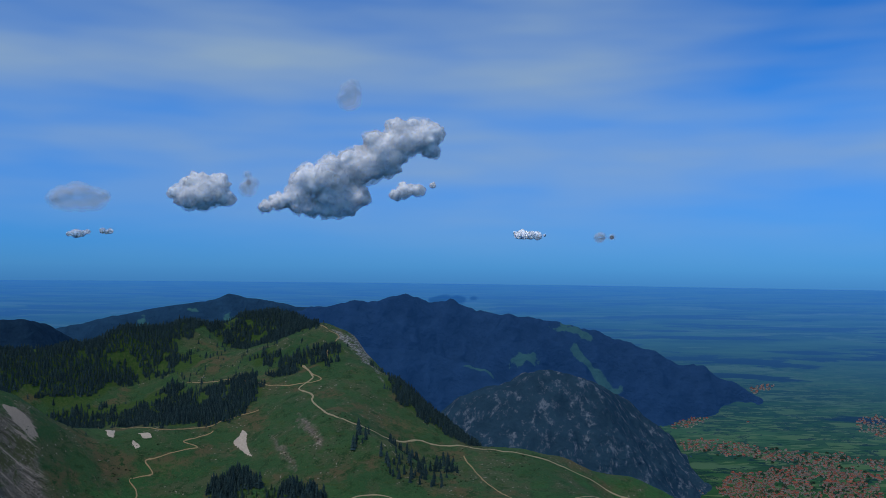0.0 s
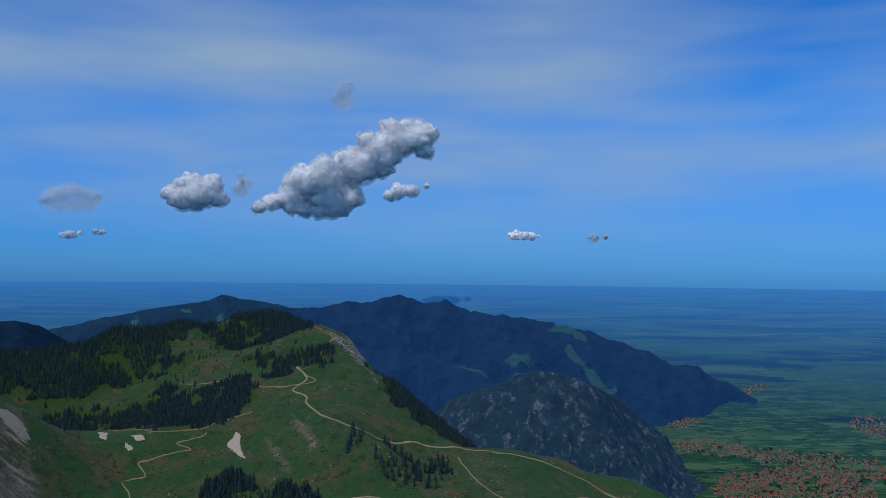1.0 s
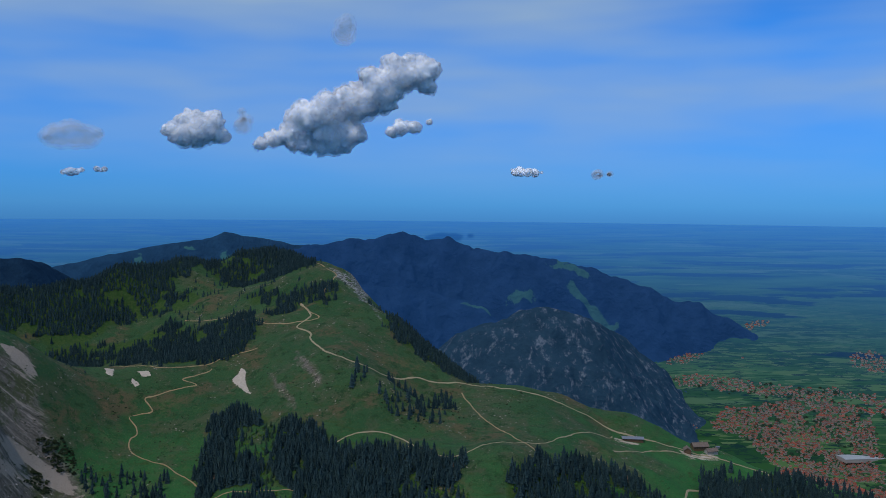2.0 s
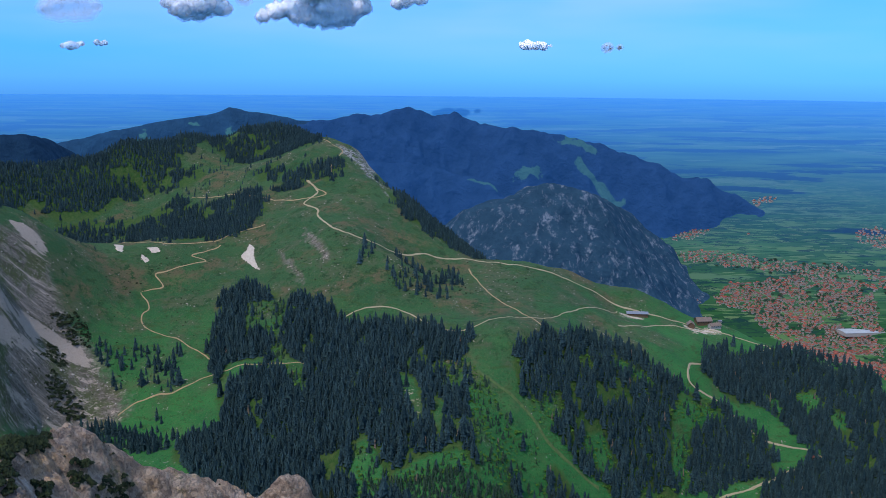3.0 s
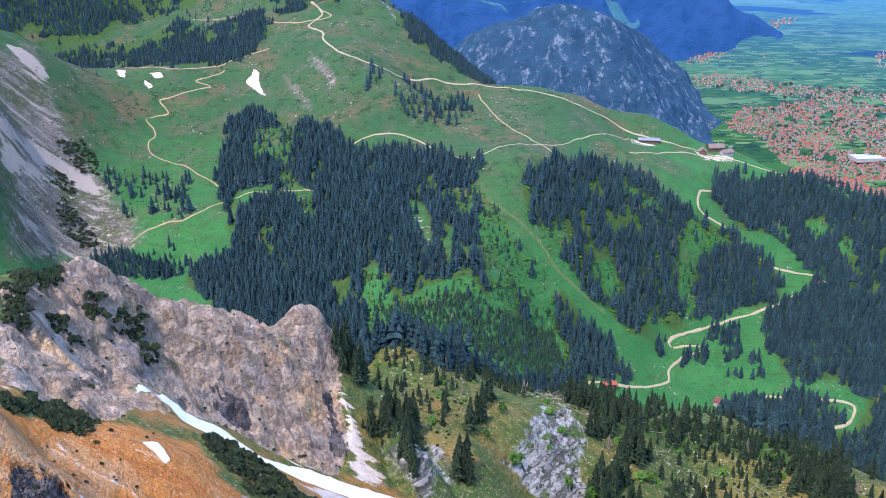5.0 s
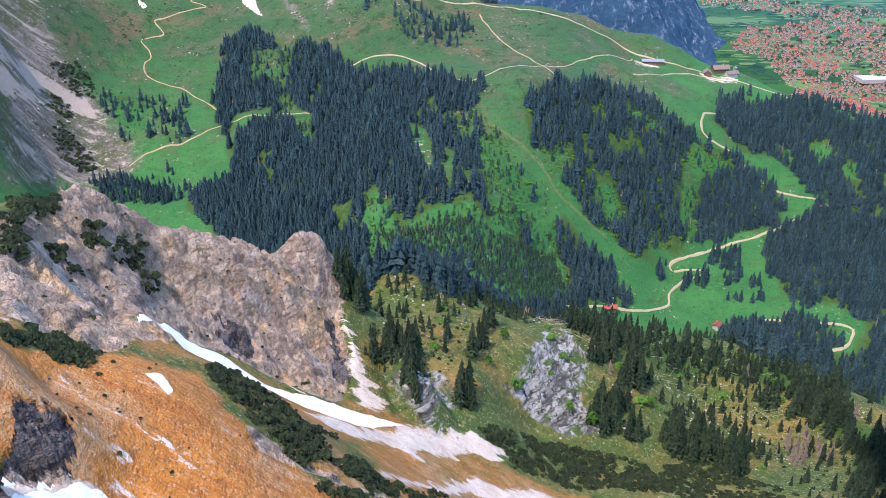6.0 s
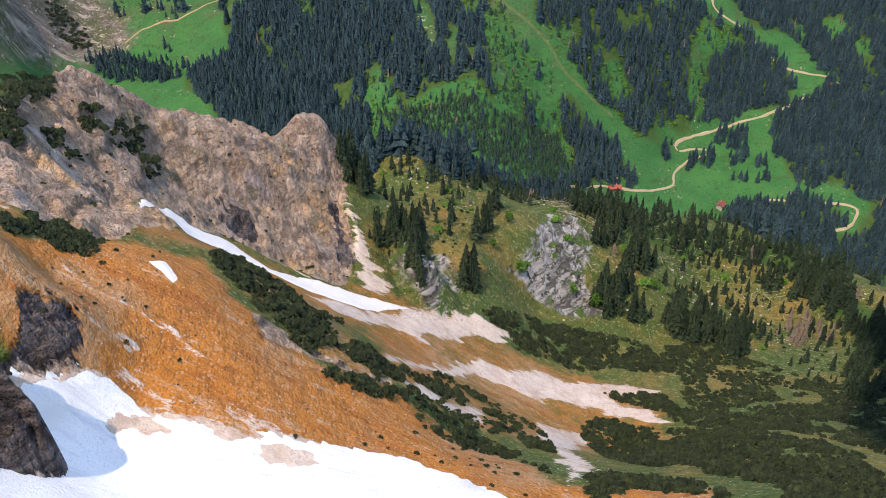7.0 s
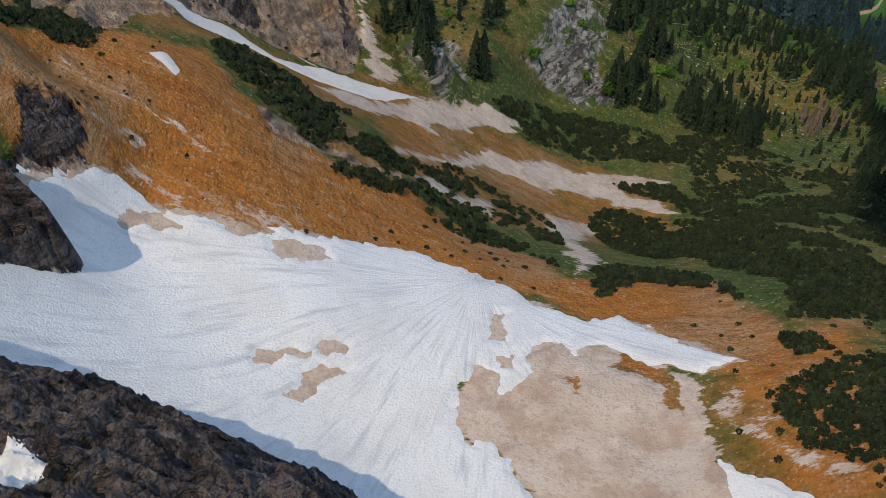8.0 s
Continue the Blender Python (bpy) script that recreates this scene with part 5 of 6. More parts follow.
def far_hill(name, crests, slope, mat, label, seed, soften=40.0, bumps=22.0, clearings=()):
    """A distant hill with its spurs, standing on the lowland."""
    p = np.array([q for c in crests for q in c])
    t = np.arctan2(p[:, 0], p[:, 1])
    r = np.hypot(p[:, 0], p[:, 1])
    tt = np.arange(t.min() - 0.12, t.max() + 0.12, 0.0022)
    rr = np.arange(max(r.min() - 1100, 2500), min(r.max() + 400, 4720), 11.0)
    R2, T2 = np.meshgrid(rr, tt, indexing="ij")
    x, y = (R2 * np.sin(T2)).ravel(), (R2 * np.cos(T2)).ravel()
    top = np.maximum.reduce([ridge(c, slope, x, y, soften) for c in crests])
    d = np.clip((np.maximum.reduce([ridge(c, 1.0, x, y, 1.0) for c in crests]) - np.maximum.reduce([ridge(c, 2.0, x, y, 1.0) for c in crests])) / 140, 0, 1)
    z = top + bumps * d * rough(x, y, 260, 5, seed, True) + 0.22 * bumps * rough(x, y, 60, 3, seed + 7)
    keep_z = np.maximum(z, lowland(x, y) - 25)
    f = grid_faces(len(rr), len(tt))[:, ::-1]
    above = z > lowland(x, y) - 20
    f = f[above[f].any(1)]
    used = np.unique(f)
    back_to = np.zeros(len(x), int)
    back_to[used] = np.arange(len(used))
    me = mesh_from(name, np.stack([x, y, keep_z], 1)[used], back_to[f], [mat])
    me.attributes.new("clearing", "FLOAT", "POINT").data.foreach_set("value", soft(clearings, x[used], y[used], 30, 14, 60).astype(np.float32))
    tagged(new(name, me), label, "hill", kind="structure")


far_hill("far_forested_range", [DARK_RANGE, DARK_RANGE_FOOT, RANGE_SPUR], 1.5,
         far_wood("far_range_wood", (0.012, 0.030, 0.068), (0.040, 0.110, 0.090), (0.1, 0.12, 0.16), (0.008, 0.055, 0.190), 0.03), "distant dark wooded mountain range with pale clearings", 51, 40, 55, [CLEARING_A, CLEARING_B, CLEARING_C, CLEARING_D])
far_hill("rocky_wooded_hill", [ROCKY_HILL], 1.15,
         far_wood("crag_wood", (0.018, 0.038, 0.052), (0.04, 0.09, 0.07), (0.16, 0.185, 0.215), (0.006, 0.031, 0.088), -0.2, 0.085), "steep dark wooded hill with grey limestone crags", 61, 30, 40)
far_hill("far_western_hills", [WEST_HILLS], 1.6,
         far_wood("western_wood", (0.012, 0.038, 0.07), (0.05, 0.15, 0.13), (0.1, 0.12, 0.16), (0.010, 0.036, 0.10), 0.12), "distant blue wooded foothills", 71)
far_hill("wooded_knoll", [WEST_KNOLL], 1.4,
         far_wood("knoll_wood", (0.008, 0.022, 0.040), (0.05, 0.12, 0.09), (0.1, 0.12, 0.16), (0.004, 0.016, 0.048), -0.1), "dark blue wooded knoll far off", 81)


# ---- snow ----
def snow(name, poly, label, thick=0.6, step=0.8, wobble=1.0, holes=(), on_rock=False, mat=None):
    p = np.array(poly, float)
    xs = np.arange(p[:, 0].min() - 4, p[:, 0].max() + 4, step)
    ys = np.arange(p[:, 1].min() - 4, p[:, 1].max() + 4, step)
    X, Y = [a.ravel() for a in np.meshgrid(xs, ys, indexing="ij")]
    d = edge_distance(poly, X + wobble * (rough(X, Y, 11, 4, 7) + 0.5 * rough(X, Y, 2.5, 2, 27)), Y + wobble * (rough(X, Y, 11, 4, 8) + 0.5 * rough(X, Y, 2.5, 2, 28)))
    for hole in holes:
        d = np.minimum(d, -edge_distance(hole, X + 1.5 * rough(X, Y, 5, 4, 17), Y + 1.5 * rough(X, Y, 5, 4, 18)))
    z = height(X, Y, on_rock) + np.clip(d * 0.5, -1.2, 1) * thick + np.where(d > 0, 0.12 * rough(X, Y, 5, 2, 12), 0)
    f = grid_faces(len(xs), len(ys))
    f = f[(d > -1.5)[f].all(1)]
    used = np.unique(f)
    to = np.zeros(len(X), int)
    to[used] = np.arange(len(used))
    me = mesh_from(name, np.stack([X, Y, z], 1)[used], to[f][:, ::-1], [mat or SNOW])
    return tagged(new(name, me), label, "snow", group="old snow patches")


DUSTY = plain("dusty_snow", (0.50, 0.415, 0.33), 0.8, 5.0, 0.2)
snow("snow_field", SNOW_FIELD, "large dirty white snow field in a steep hollow", 0.7, 0.55, 1.7,
     [ISLE_A, ISLE_B, ISLE_C, ISLE_D, ISLE_E, ISLE_F, ISLE_G, ISLE_H])
GREYED = plain("greyed_snow", (0.70, 0.67, 0.62), 0.75, 3.0, 0.10)
snow("snow_patch", SNOW_TONGUE, "narrow tongue of old snow in a gully", 0.6, mat=GREYED)
snow("snow_patch", SNOW_RIBBON, "small ribbon of old snow on ochre grass", 0.4, 0.6, 0.6, mat=GREYED)
snow("snow_patch", SNOW_POCKET, "small dusty snow pocket on a green slope", 0.8, 0.7, 1.6, mat=DUSTY)
snow("snow_patch", SNOW_FLECK, "tiny dusty snow fleck on a green slope", 0.6, 0.5, 1.2, mat=DUSTY)
snow("snow_patch", SNOW_SPOT, "tiny dusty snow fleck on a green slope", 0.6, 0.5, 1.2, mat=DUSTY)
snow("snow_patch", SNOW_DRIP, "tiny dusty snow fleck on a green slope", 0.6, 0.5, 1.2, mat=DUSTY)
snow("snow_patch", SNOW_CORNER, "thin snow remnant beside gravel", 0.5)
snow("snow_patch", SNOW_NEAR, "small snow remnant beside dark rock", 0.5, 0.4, on_rock=True)


# ---- paths ----
def path(name, line, width, mat, label, lift=0.5):
    p = np.array(line, float)
    seg = np.hypot(*np.diff(p, axis=0).T)
    s = np.r_[0, np.cumsum(seg)]
    q = np.arange(0, s[-1], 3.0)
    x, y = np.interp(q, s, p[:, 0]), np.interp(q, s, p[:, 1])
    k = np.ones(7) / 7
    if len(x) > 20:
        x[3:-3], y[3:-3] = np.convolve(x, k, "valid"), np.convolve(y, k, "valid")
    x, y = x + 1.2 * rough(q, 0 * q, 25, 2, 3), y + 1.2 * rough(q, 0 * q + 50, 25, 2, 4)
    tx, ty = np.gradient(x), np.gradient(y)
    n = np.hypot(tx, ty) + 1e-6
    w = width * (1 + 0.3 * rough(q, 0 * q + 9, 12, 2, 6)) / 2
    cols = []
    for side in (-1.25, -0.9, 0, 0.9, 1.25):
        px, py = x - side * w * ty / n, y + side * w * tx / n
        cols.append(np.stack([px, py, height(px, py) + (lift if abs(side) < 1 else -0.7)], 1))
    v = np.stack(cols, 1).reshape(-1, 3)
    me = mesh_from(name, v, grid_faces(len(x), 5)[:, ::-1], [mat])
    tagged(new(name, me), label, "path", group="tracks and paths", kind="structure")


for line, width in ((TRACK_UPPER, 3.0), (TRACK_LOWER, 3.0), (TRACK_HAIRPIN, 3.3), (TRACK_HUT, 2.4), (TRACK_ALP, 1.7)):
    path("gravel_track", line, width, TRACK, "pale gravel farm track across the slope")
for line in (PATH_SADDLE, PATH_ZIGZAG, PATH_LOOP, PATH_SUMMIT, PATH_KNEE, PATH_RILL):
    path("footpath", line, 1.8, EARTH, "narrow trodden footpath across alpine grass")
path("footpath", PATH_CLEARING, 4, plain("lift_lane_grass", (0.080, 0.125, 0.038), 0.95, 5, 0.4), "grassy lane cut through the spruce wood", 0.3)


# ---- trees ----
rng = np.random.default_rng(7)


def spruce_shape(tiers, sides, seed, spread=0.185):
    """Crown and trunk of a spruce one metre high."""
    g = np.random.default_rng(seed)
    v, f = [], []
    for k in range(tiers):
        a, b = 0.06 + 0.94 * (k / tiers) ** 0.9, 0.06 + 0.94 * min(1, ((k + 1.7) / tiers) ** 0.9)
        wide = spread * (1 - k / tiers) ** 0.9 + 0.012
        base = len(v)
        turn = g.uniform(0, 6.28)
        v.append((0, 0, min(b, 1.0)))
        for j in range(sides):
            t = turn + 6.283 * j / sides
            w = wide * g.uniform(0.75, 1.25) * (1.0 if j % 2 else 0.55)
            v.append((w * math.cos(t), w * math.sin(t), a - 0.03 * g.uniform(0, 1.4)))
        for j in range(sides):
            f.append((base, base + 1 + j, base + 1 + (j + 1) % sides))
    return np.array(v), np.array(f)


def stems_shape(sides=5, r=0.012, top=0.4):
    t = np.arange(sides) * 6.283 / sides
    v = np.r_[np.stack([r * np.cos(t), r * np.sin(t), -0.08 + 0 * t], 1), np.stack([0.5 * r * np.cos(t), 0.5 * r * np.sin(t), top + 0 * t], 1)]
    j = np.arange(sides)
    k = (j + 1) % sides
    return v, np.r_[np.stack([j, k, sides + k], 1), np.stack([j, sides + k, sides + j], 1)]


def scatter(polys, spacing, seed, keep=1.0, gaps=0.0, gap_size=60.0, wobble=8.0, clear=(), margin=0.0):
    """Places in plan outlines, about `spacing` metres apart, with gaps."""
    g = np.random.default_rng(seed)
    found = []
    for poly in polys:
        p = np.array(poly, float)
        xs, ys = np.arange(p[:, 0].min() - 15, p[:, 0].max() + 15, spacing), np.arange(p[:, 1].min() - 15, p[:, 1].max() + 15, spacing)
        X, Y = [a.ravel() for a in np.meshgrid(xs, ys)]
        X, Y = X + g.uniform(-0.5, 0.5, X.size) * spacing, Y + g.uniform(-0.5, 0.5, X.size) * spacing
        ok = inside(poly, X + wobble * rough(X, Y, 30, 3, seed), Y + wobble * rough(X, Y, 30, 3, seed + 1))
        ok &= (rough(X, Y, gap_size, 4, seed + 2) > gaps - 1) & (g.uniform(0, 1, X.size) < keep)
        X, Y = X[ok], Y[ok]
        ok = np.ones(len(X), bool)
        for hole in clear:
            ok &= (edge_distance(hole, X + 5 * rough(X, Y, 22, 3, seed + 4), Y + 5 * rough(X, Y, 22, 3, seed + 5)) < -margin) | (g.uniform(0, 1, len(X)) > 0.96)
        found.append(np.stack([X[ok], Y[ok]], 1))
    return np.concatenate(found)


def stand(name, places, shapes, sizes, mat, label, category, seed, sink=0.6):
    """Very many plants joined into one mesh."""
    g = np.random.default_rng(seed)
    z = height(places[:, 0], places[:, 1]) - sink
    V, Fc, T, n = [], [], [], 0
    which = g.integers(0, len(shapes), len(places))
    for s, (sv, sf) in enumerate(shapes):
        q = which == s
        m = int(q.sum())
        h = g.uniform(*sizes, m) * (1 + 0.15 * g.standard_normal(m)).clip(0.6, 1.4)
        w = h * g.uniform(0.8, 1.25, m)
        t = g.uniform(0, 6.28, m)
        x = w[:, None] * (sv[None, :, 0] * np.cos(t)[:, None] - sv[None, :, 1] * np.sin(t)[:, None]) + places[q, 0][:, None]
        y = w[:, None] * (sv[None, :, 0] * np.sin(t)[:, None] + sv[None, :, 1] * np.cos(t)[:, None]) + places[q, 1][:, None]
        zz = h[:, None] * sv[None, :, 2] + z[q][:, None]
        V.append(np.stack([x, y, zz], -1).reshape(-1, 3))
        T.append(np.repeat(g.uniform(0, 1, m), len(sv)))
        Fc.append((sf[None] + (np.arange(m) * len(sv))[:, None, None]).reshape(-1, 3) + n)
        n += m * len(sv)
    me = mesh_from(name, np.concatenate(V), np.concatenate(Fc), [mat], False)
    me.attributes.new("tone", "FLOAT", "POINT").data.foreach_set("value", np.concatenate(T).astype(np.float32))
    return tagged(new(name, me), label, category, kind="stuff")


FAR_SPRUCE = [spruce_shape(6, 8, 100 + k, 0.235) for k in range(6)]
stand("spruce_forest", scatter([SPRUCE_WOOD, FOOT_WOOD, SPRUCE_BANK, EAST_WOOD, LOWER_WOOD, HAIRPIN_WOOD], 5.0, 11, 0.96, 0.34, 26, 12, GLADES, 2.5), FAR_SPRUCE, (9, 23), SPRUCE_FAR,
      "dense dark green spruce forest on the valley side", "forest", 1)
stand("spruce_forest", scatter([YOUNG_WOOD], 3.6, 17, 0.97, 0.1, 20, 8), FAR_SPRUCE, (6, 11), SPRUCE, "dense young spruce plantation in the valley", "forest", 23)
stand("spruce_forest", scatter(SHRUBBY + [GLADE_A, BRIGHT_GLADE, BANK_STRIP, EAST_GAP_A, EAST_GAP_B, EAST_GAP_C], 6.4, 18, 0.75, 0.6, 16, 8), FAR_SPRUCE, (3, 11), SPRUCE, "small spruces strewn over a leafy forest gap", "trees", 24)
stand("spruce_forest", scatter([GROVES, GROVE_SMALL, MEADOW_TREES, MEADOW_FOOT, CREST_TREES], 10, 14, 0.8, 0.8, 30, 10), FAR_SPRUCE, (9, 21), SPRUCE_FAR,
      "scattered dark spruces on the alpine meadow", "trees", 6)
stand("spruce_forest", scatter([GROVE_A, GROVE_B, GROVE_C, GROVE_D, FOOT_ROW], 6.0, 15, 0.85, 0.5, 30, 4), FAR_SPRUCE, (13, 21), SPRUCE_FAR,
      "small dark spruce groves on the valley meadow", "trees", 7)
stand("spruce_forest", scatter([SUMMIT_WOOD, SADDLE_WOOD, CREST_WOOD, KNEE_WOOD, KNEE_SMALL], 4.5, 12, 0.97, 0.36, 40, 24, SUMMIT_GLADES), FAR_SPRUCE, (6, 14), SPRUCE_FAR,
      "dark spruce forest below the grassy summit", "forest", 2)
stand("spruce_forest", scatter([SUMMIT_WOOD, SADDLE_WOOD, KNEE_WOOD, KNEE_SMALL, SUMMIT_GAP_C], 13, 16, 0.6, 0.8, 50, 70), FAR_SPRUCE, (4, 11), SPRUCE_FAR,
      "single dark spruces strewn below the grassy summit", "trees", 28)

SPRUCES = []
for k in range(4):
    tree = new("spruce_tree")
    tagged(tree, "dark green spruce tree on the steep shoulder", "tree", group="spruces on the shoulder")
    for part_name, (v, f), mat in (("crown", spruce_shape(12, 12, 200 + k, 0.2), SPRUCE_NEAR), ("trunk", stems_shape(), BARK)):
        ob = new(part_name, mesh_from(part_name, v, f, [mat], False))
        ob.parent = tree
    SPRUCES.append(tree)
places = np.concatenate([
    scatter([CLUMP_A, CLUMP_B, CLUMP_C, CLUMP_D, CLUMP_E, CLUMP_F, CLUMP_G, CLUMP_H, CLUMP_J, CLUMP_K, CLUMP_L, CLUMP_N, CLUMP_O, OUTCROP_TREES], 4.7, 23, 0.92, 0.1, 22, 3),
    scatter([CLUMP_I], 6.5, 26, 0.9, 0.4, 22, 4), scatter([CREST_BAND], 6.0, 24, 0.85, 0.55, 22, 6)])
small_places = np.concatenate([scatter([SHOULDER_WOOD], 7.5, 21, 0.7, 0.8, 24, 6, [CLIFF_STRATA]), scatter([CLUMP_P], 7, 27, 0.8, 0.6, 18, 4), scatter([EAST_SLOPE], 9, 25, 0.7, 0.8, 26, 6)])
heights = height(places[:, 0], places[:, 1])
order = np.argsort(np.hypot(places[:, 0], places[:, 1]))[:300]
stand("spruce_forest", small_places, [spruce_shape(8, 8, 120 + k, 0.21) for k in range(5)], (4, 13), SPRUCE_NEAR, "small spruces strewn over the grassy shoulder", "trees", 25)
stand("spruce_forest", np.delete(places, order, 0), [spruce_shape(9, 9, 130 + k, 0.19) for k in range(6)], (7, 19), SPRUCE_NEAR, "spruces along the back of the shoulder", "trees", 15)
used = [False] * 4
for i in order:
    k = int(rng.integers(0, 4))
    s = float(rng.choice([rng.uniform(6, 12), rng.uniform(14, 26)], p=[0.25, 0.75]))
    m = Matrix.LocRotScale((places[i, 0], places[i, 1], heights[i] - 0.4), Euler((0, 0, rng.uniform(0, 6.28))), None)
    if used[k]:
        tree = copy_thing(SPRUCES[k], m)
    else:
        tree, used[k] = SPRUCES[k], True
        tree.matrix_basis = m
    tree.scale = (s * 1.02, s * 1.02, s)


def bush_shape(seed, tufts=26, flat_=0.45):
    """A low spreading shrub about one metre across, of many pointed tufts."""
    g = np.random.default_rng(seed)
    v, f = [], []
    for k in range(tufts):
        a, r = g.uniform(0, 6.28), 0.45 * math.sqrt(g.uniform(0, 1))
        c = np.array([r * math.cos(a), r * math.sin(a), flat_ * (1 - (r / 0.5) ** 2) * g.uniform(0.5, 1.0)])
        base, n = len(v), 5
        v.append(c + (g.uniform(-0.05, 0.05), g.uniform(-0.05, 0.05), 0.16))
        for j in range(n):
            t = a + 6.283 * j / n
            w = g.uniform(0.09, 0.2)
            v.append(c + (w * math.cos(t), w * math.sin(t), g.uniform(-0.1, 0.03)))
        v.append(c - (0, 0, 0.15))
        for j in range(n):
            f += [(base, base + 1 + j, base + 1 + (j + 1) % n), (base + 1 + n, base + 1 + (j + 1) % n, base + 1 + j)]
    return np.array(v), np.array(f)


BUSHES = [bush_shape(300 + k) for k in range(5)]
stand("mountain_pine_thicket", scatter([MUGO_BAND, MUGO_MID, MUGO_SHADE, MUGO_FOOT], 2.2, 31, 0.95, 0.22, 12, 5), BUSHES, (1.8, 4.8), MUGO, "dark green mountain pine thicket beside gravel", "shrubs", 3, 0.2)
stand("mountain_pine_thicket", scatter([EAST_MUGO], 2.4, 49, 0.92, 0.5, 14, 5), BUSHES, (1.5, 4.2), MUGO, "dark mountain pine shrubs on the steep grass slope", "shrubs", 27, 0.2)
stand("mountain_pine_thicket", scatter([MUGO_RIB], 2.3, 32, 0.9, 0.78, 13, 3, [RIB_ROCK]), BUSHES, (2.4, 5.0), MUGO, "dark mountain pine shrubs along a rocky rib", "shrubs", 4, 0.2)
stand("mountain_pine_thicket", scatter([SPUR_MUGO_A, SPUR_MUGO_B, SPUR_MUGO_C, SPUR_MUGO_D, SPUR_MUGO_E, SPUR_MUGO_F, SPUR_MUGO_G, MUGO_LEDGE], 2.0, 33, 0.92, 0.35, 10, 3), BUSHES, (2.2, 4.6), MUGO, "dark mountain pine shrubs on bare rock", "shrubs", 5, 0.2)
stand("mountain_pine_thicket", scatter([MUGO_EAST, MUGO_DOT], 2.0, 34, 0.95, 0.15, 12, 3), BUSHES, (2.0, 4.6), MUGO, "dark mountain pine shrubs on dry grass", "shrubs", 8, 0.2)
stand("mountain_pine_thicket", scatter([MUGO_LOW], 2.8, 48, 0.85, 0.85, 10, 3, [GRAVEL_MID, GRAVEL_STRIP]), BUSHES, (1.8, 4.4), MUGO, "dark mountain pine shrubs between gravel runs", "shrubs", 26, 0.2)
stand("mountain_pine_thicket", scatter([SCREE_SHRUB_A, SCREE_SHRUB_B, SCREE_SHRUB_C], 4.0, 39, 0.95, 0.45, 24, 10), BUSHES, (3, 7), MUGO, "dark mountain pine shrubs on the scree", "shrubs", 18, 0.3)
DEAD = plain("dead_grey_wood", (0.19, 0.145, 0.105), 0.95, 2.0, 0.3)
stand("dead_spruces", scatter([SPRUCE_WOOD, SPRUCE_BANK, EAST_WOOD, SHOULDER_WOOD], 34, 44, 0.5, 0.95, 60, 6), [spruce_shape(5, 4, 400 + k) for k in range(3)], (10, 15), DEAD,
      "grey dead spruces standing in the wood", "trees", 19)
stand("dead_spruces", scatter([DEAD_STAND], 5.5, 47, 0.7, 0.8, 20, 4), [spruce_shape(6, 6, 410 + k) for k in range(3)], (7, 14), DEAD,
      "grey dead spruces on the steep shoulder", "trees", 22)
log_v, log_f = stems_shape(5, 0.016, 1.0)
stand("fallen_logs", scatter([LOG_SLOPE, LOG_CRAG], 4.2, 45, 0.6, 0.7, 30, 6), [(np.stack([log_v[:, 2], log_v[:, 0], log_v[:, 1] + 0.06], 1), log_f[:, ::-1])], (4, 10),
      plain("bleached_log", (0.32, 0.27, 0.20), 0.9, 1.0, 0.2), "bleached fallen logs on the grassy slope", "logs", 20, -0.15)
stand("green_bushes", scatter(SHRUBBY + [SPRUCE_BANK, GLADE_A, EAST_GAP_A, EAST_GAP_B, EAST_GAP_C], 4.6, 35, 0.8, 0.62, 18, 8), BUSHES, (1.6, 5.0), LEAVES, "bright green leafy bushes in a forest gap", "shrubs", 9, 0.2)
stand("low_scrub", scatter([ALP_SCRUB, MEADOW_TREES, GROVES, WEST_SCREE], 8, 46, 0.45, 1.15, 45, 12), BUSHES, (1.0, 3.2), MUGO, "low dark bushes strewn over the alp", "shrubs", 21, 0.2)
stand("low_scrub", scatter([SHOULDER_WOOD, DRY_SOUTH, MUGO_EAST], 5.0, 37, 0.55, 0.85, 24, 6), BUSHES, (0.8, 2.4), MUGO, "low dark scrub scattered over the grass", "shrubs", 16, 0.1)
stand("low_scrub", scatter([OCHRE_GRASS, SPUR_ROCK], 5.0, 38, 0.35, 0.9, 24, 6, [SNOW_FIELD]), BUSHES, (0.5, 2.0), MUGO, "low dark tufts on dry grass and rock", "shrubs", 17, 0.1)
stand("green_bushes", scatter([SHOULDER_WOOD, CLIFF_STRATA], 15.0, 36, 0.4, 0.9, 30, 8), BUSHES, (3, 8), LEAVES, "bright green leafy bushes among spruces", "shrubs", 10, 0.2)


def leafy_shape(seed, tufts=110):
    """A broad crown one metre high of many small leaf clumps about a few boughs."""
    g = np.random.default_rng(seed)
    v, f = [], []
    boughs = [(0.16 * math.cos(k * 1.9), 0.16 * math.sin(k * 1.9), 0.42 + 0.085 * k, 0.26 - 0.022 * k) for k in range(6)]
    for k in range(tufts):
        x, y, z, r = boughs[k % 6]
        d = g.normal(0, 1, 3)
        c = np.array((x, y, z)) + r * g.uniform(0.6, 1.05) * d / np.linalg.norm(d)
        base = len(v)
        w = g.uniform(0.05, 0.10)
        for j in range(5):
            v.append(c + w * g.normal(0, 0.75, 3))
        f += [(base, base + 1, base + 2), (base, base + 2, base + 3), (base, base + 3, base + 4), (base + 1, base + 4, base + 2), (base, base + 4, base + 1)]
    return np.array(v), np.array(f)


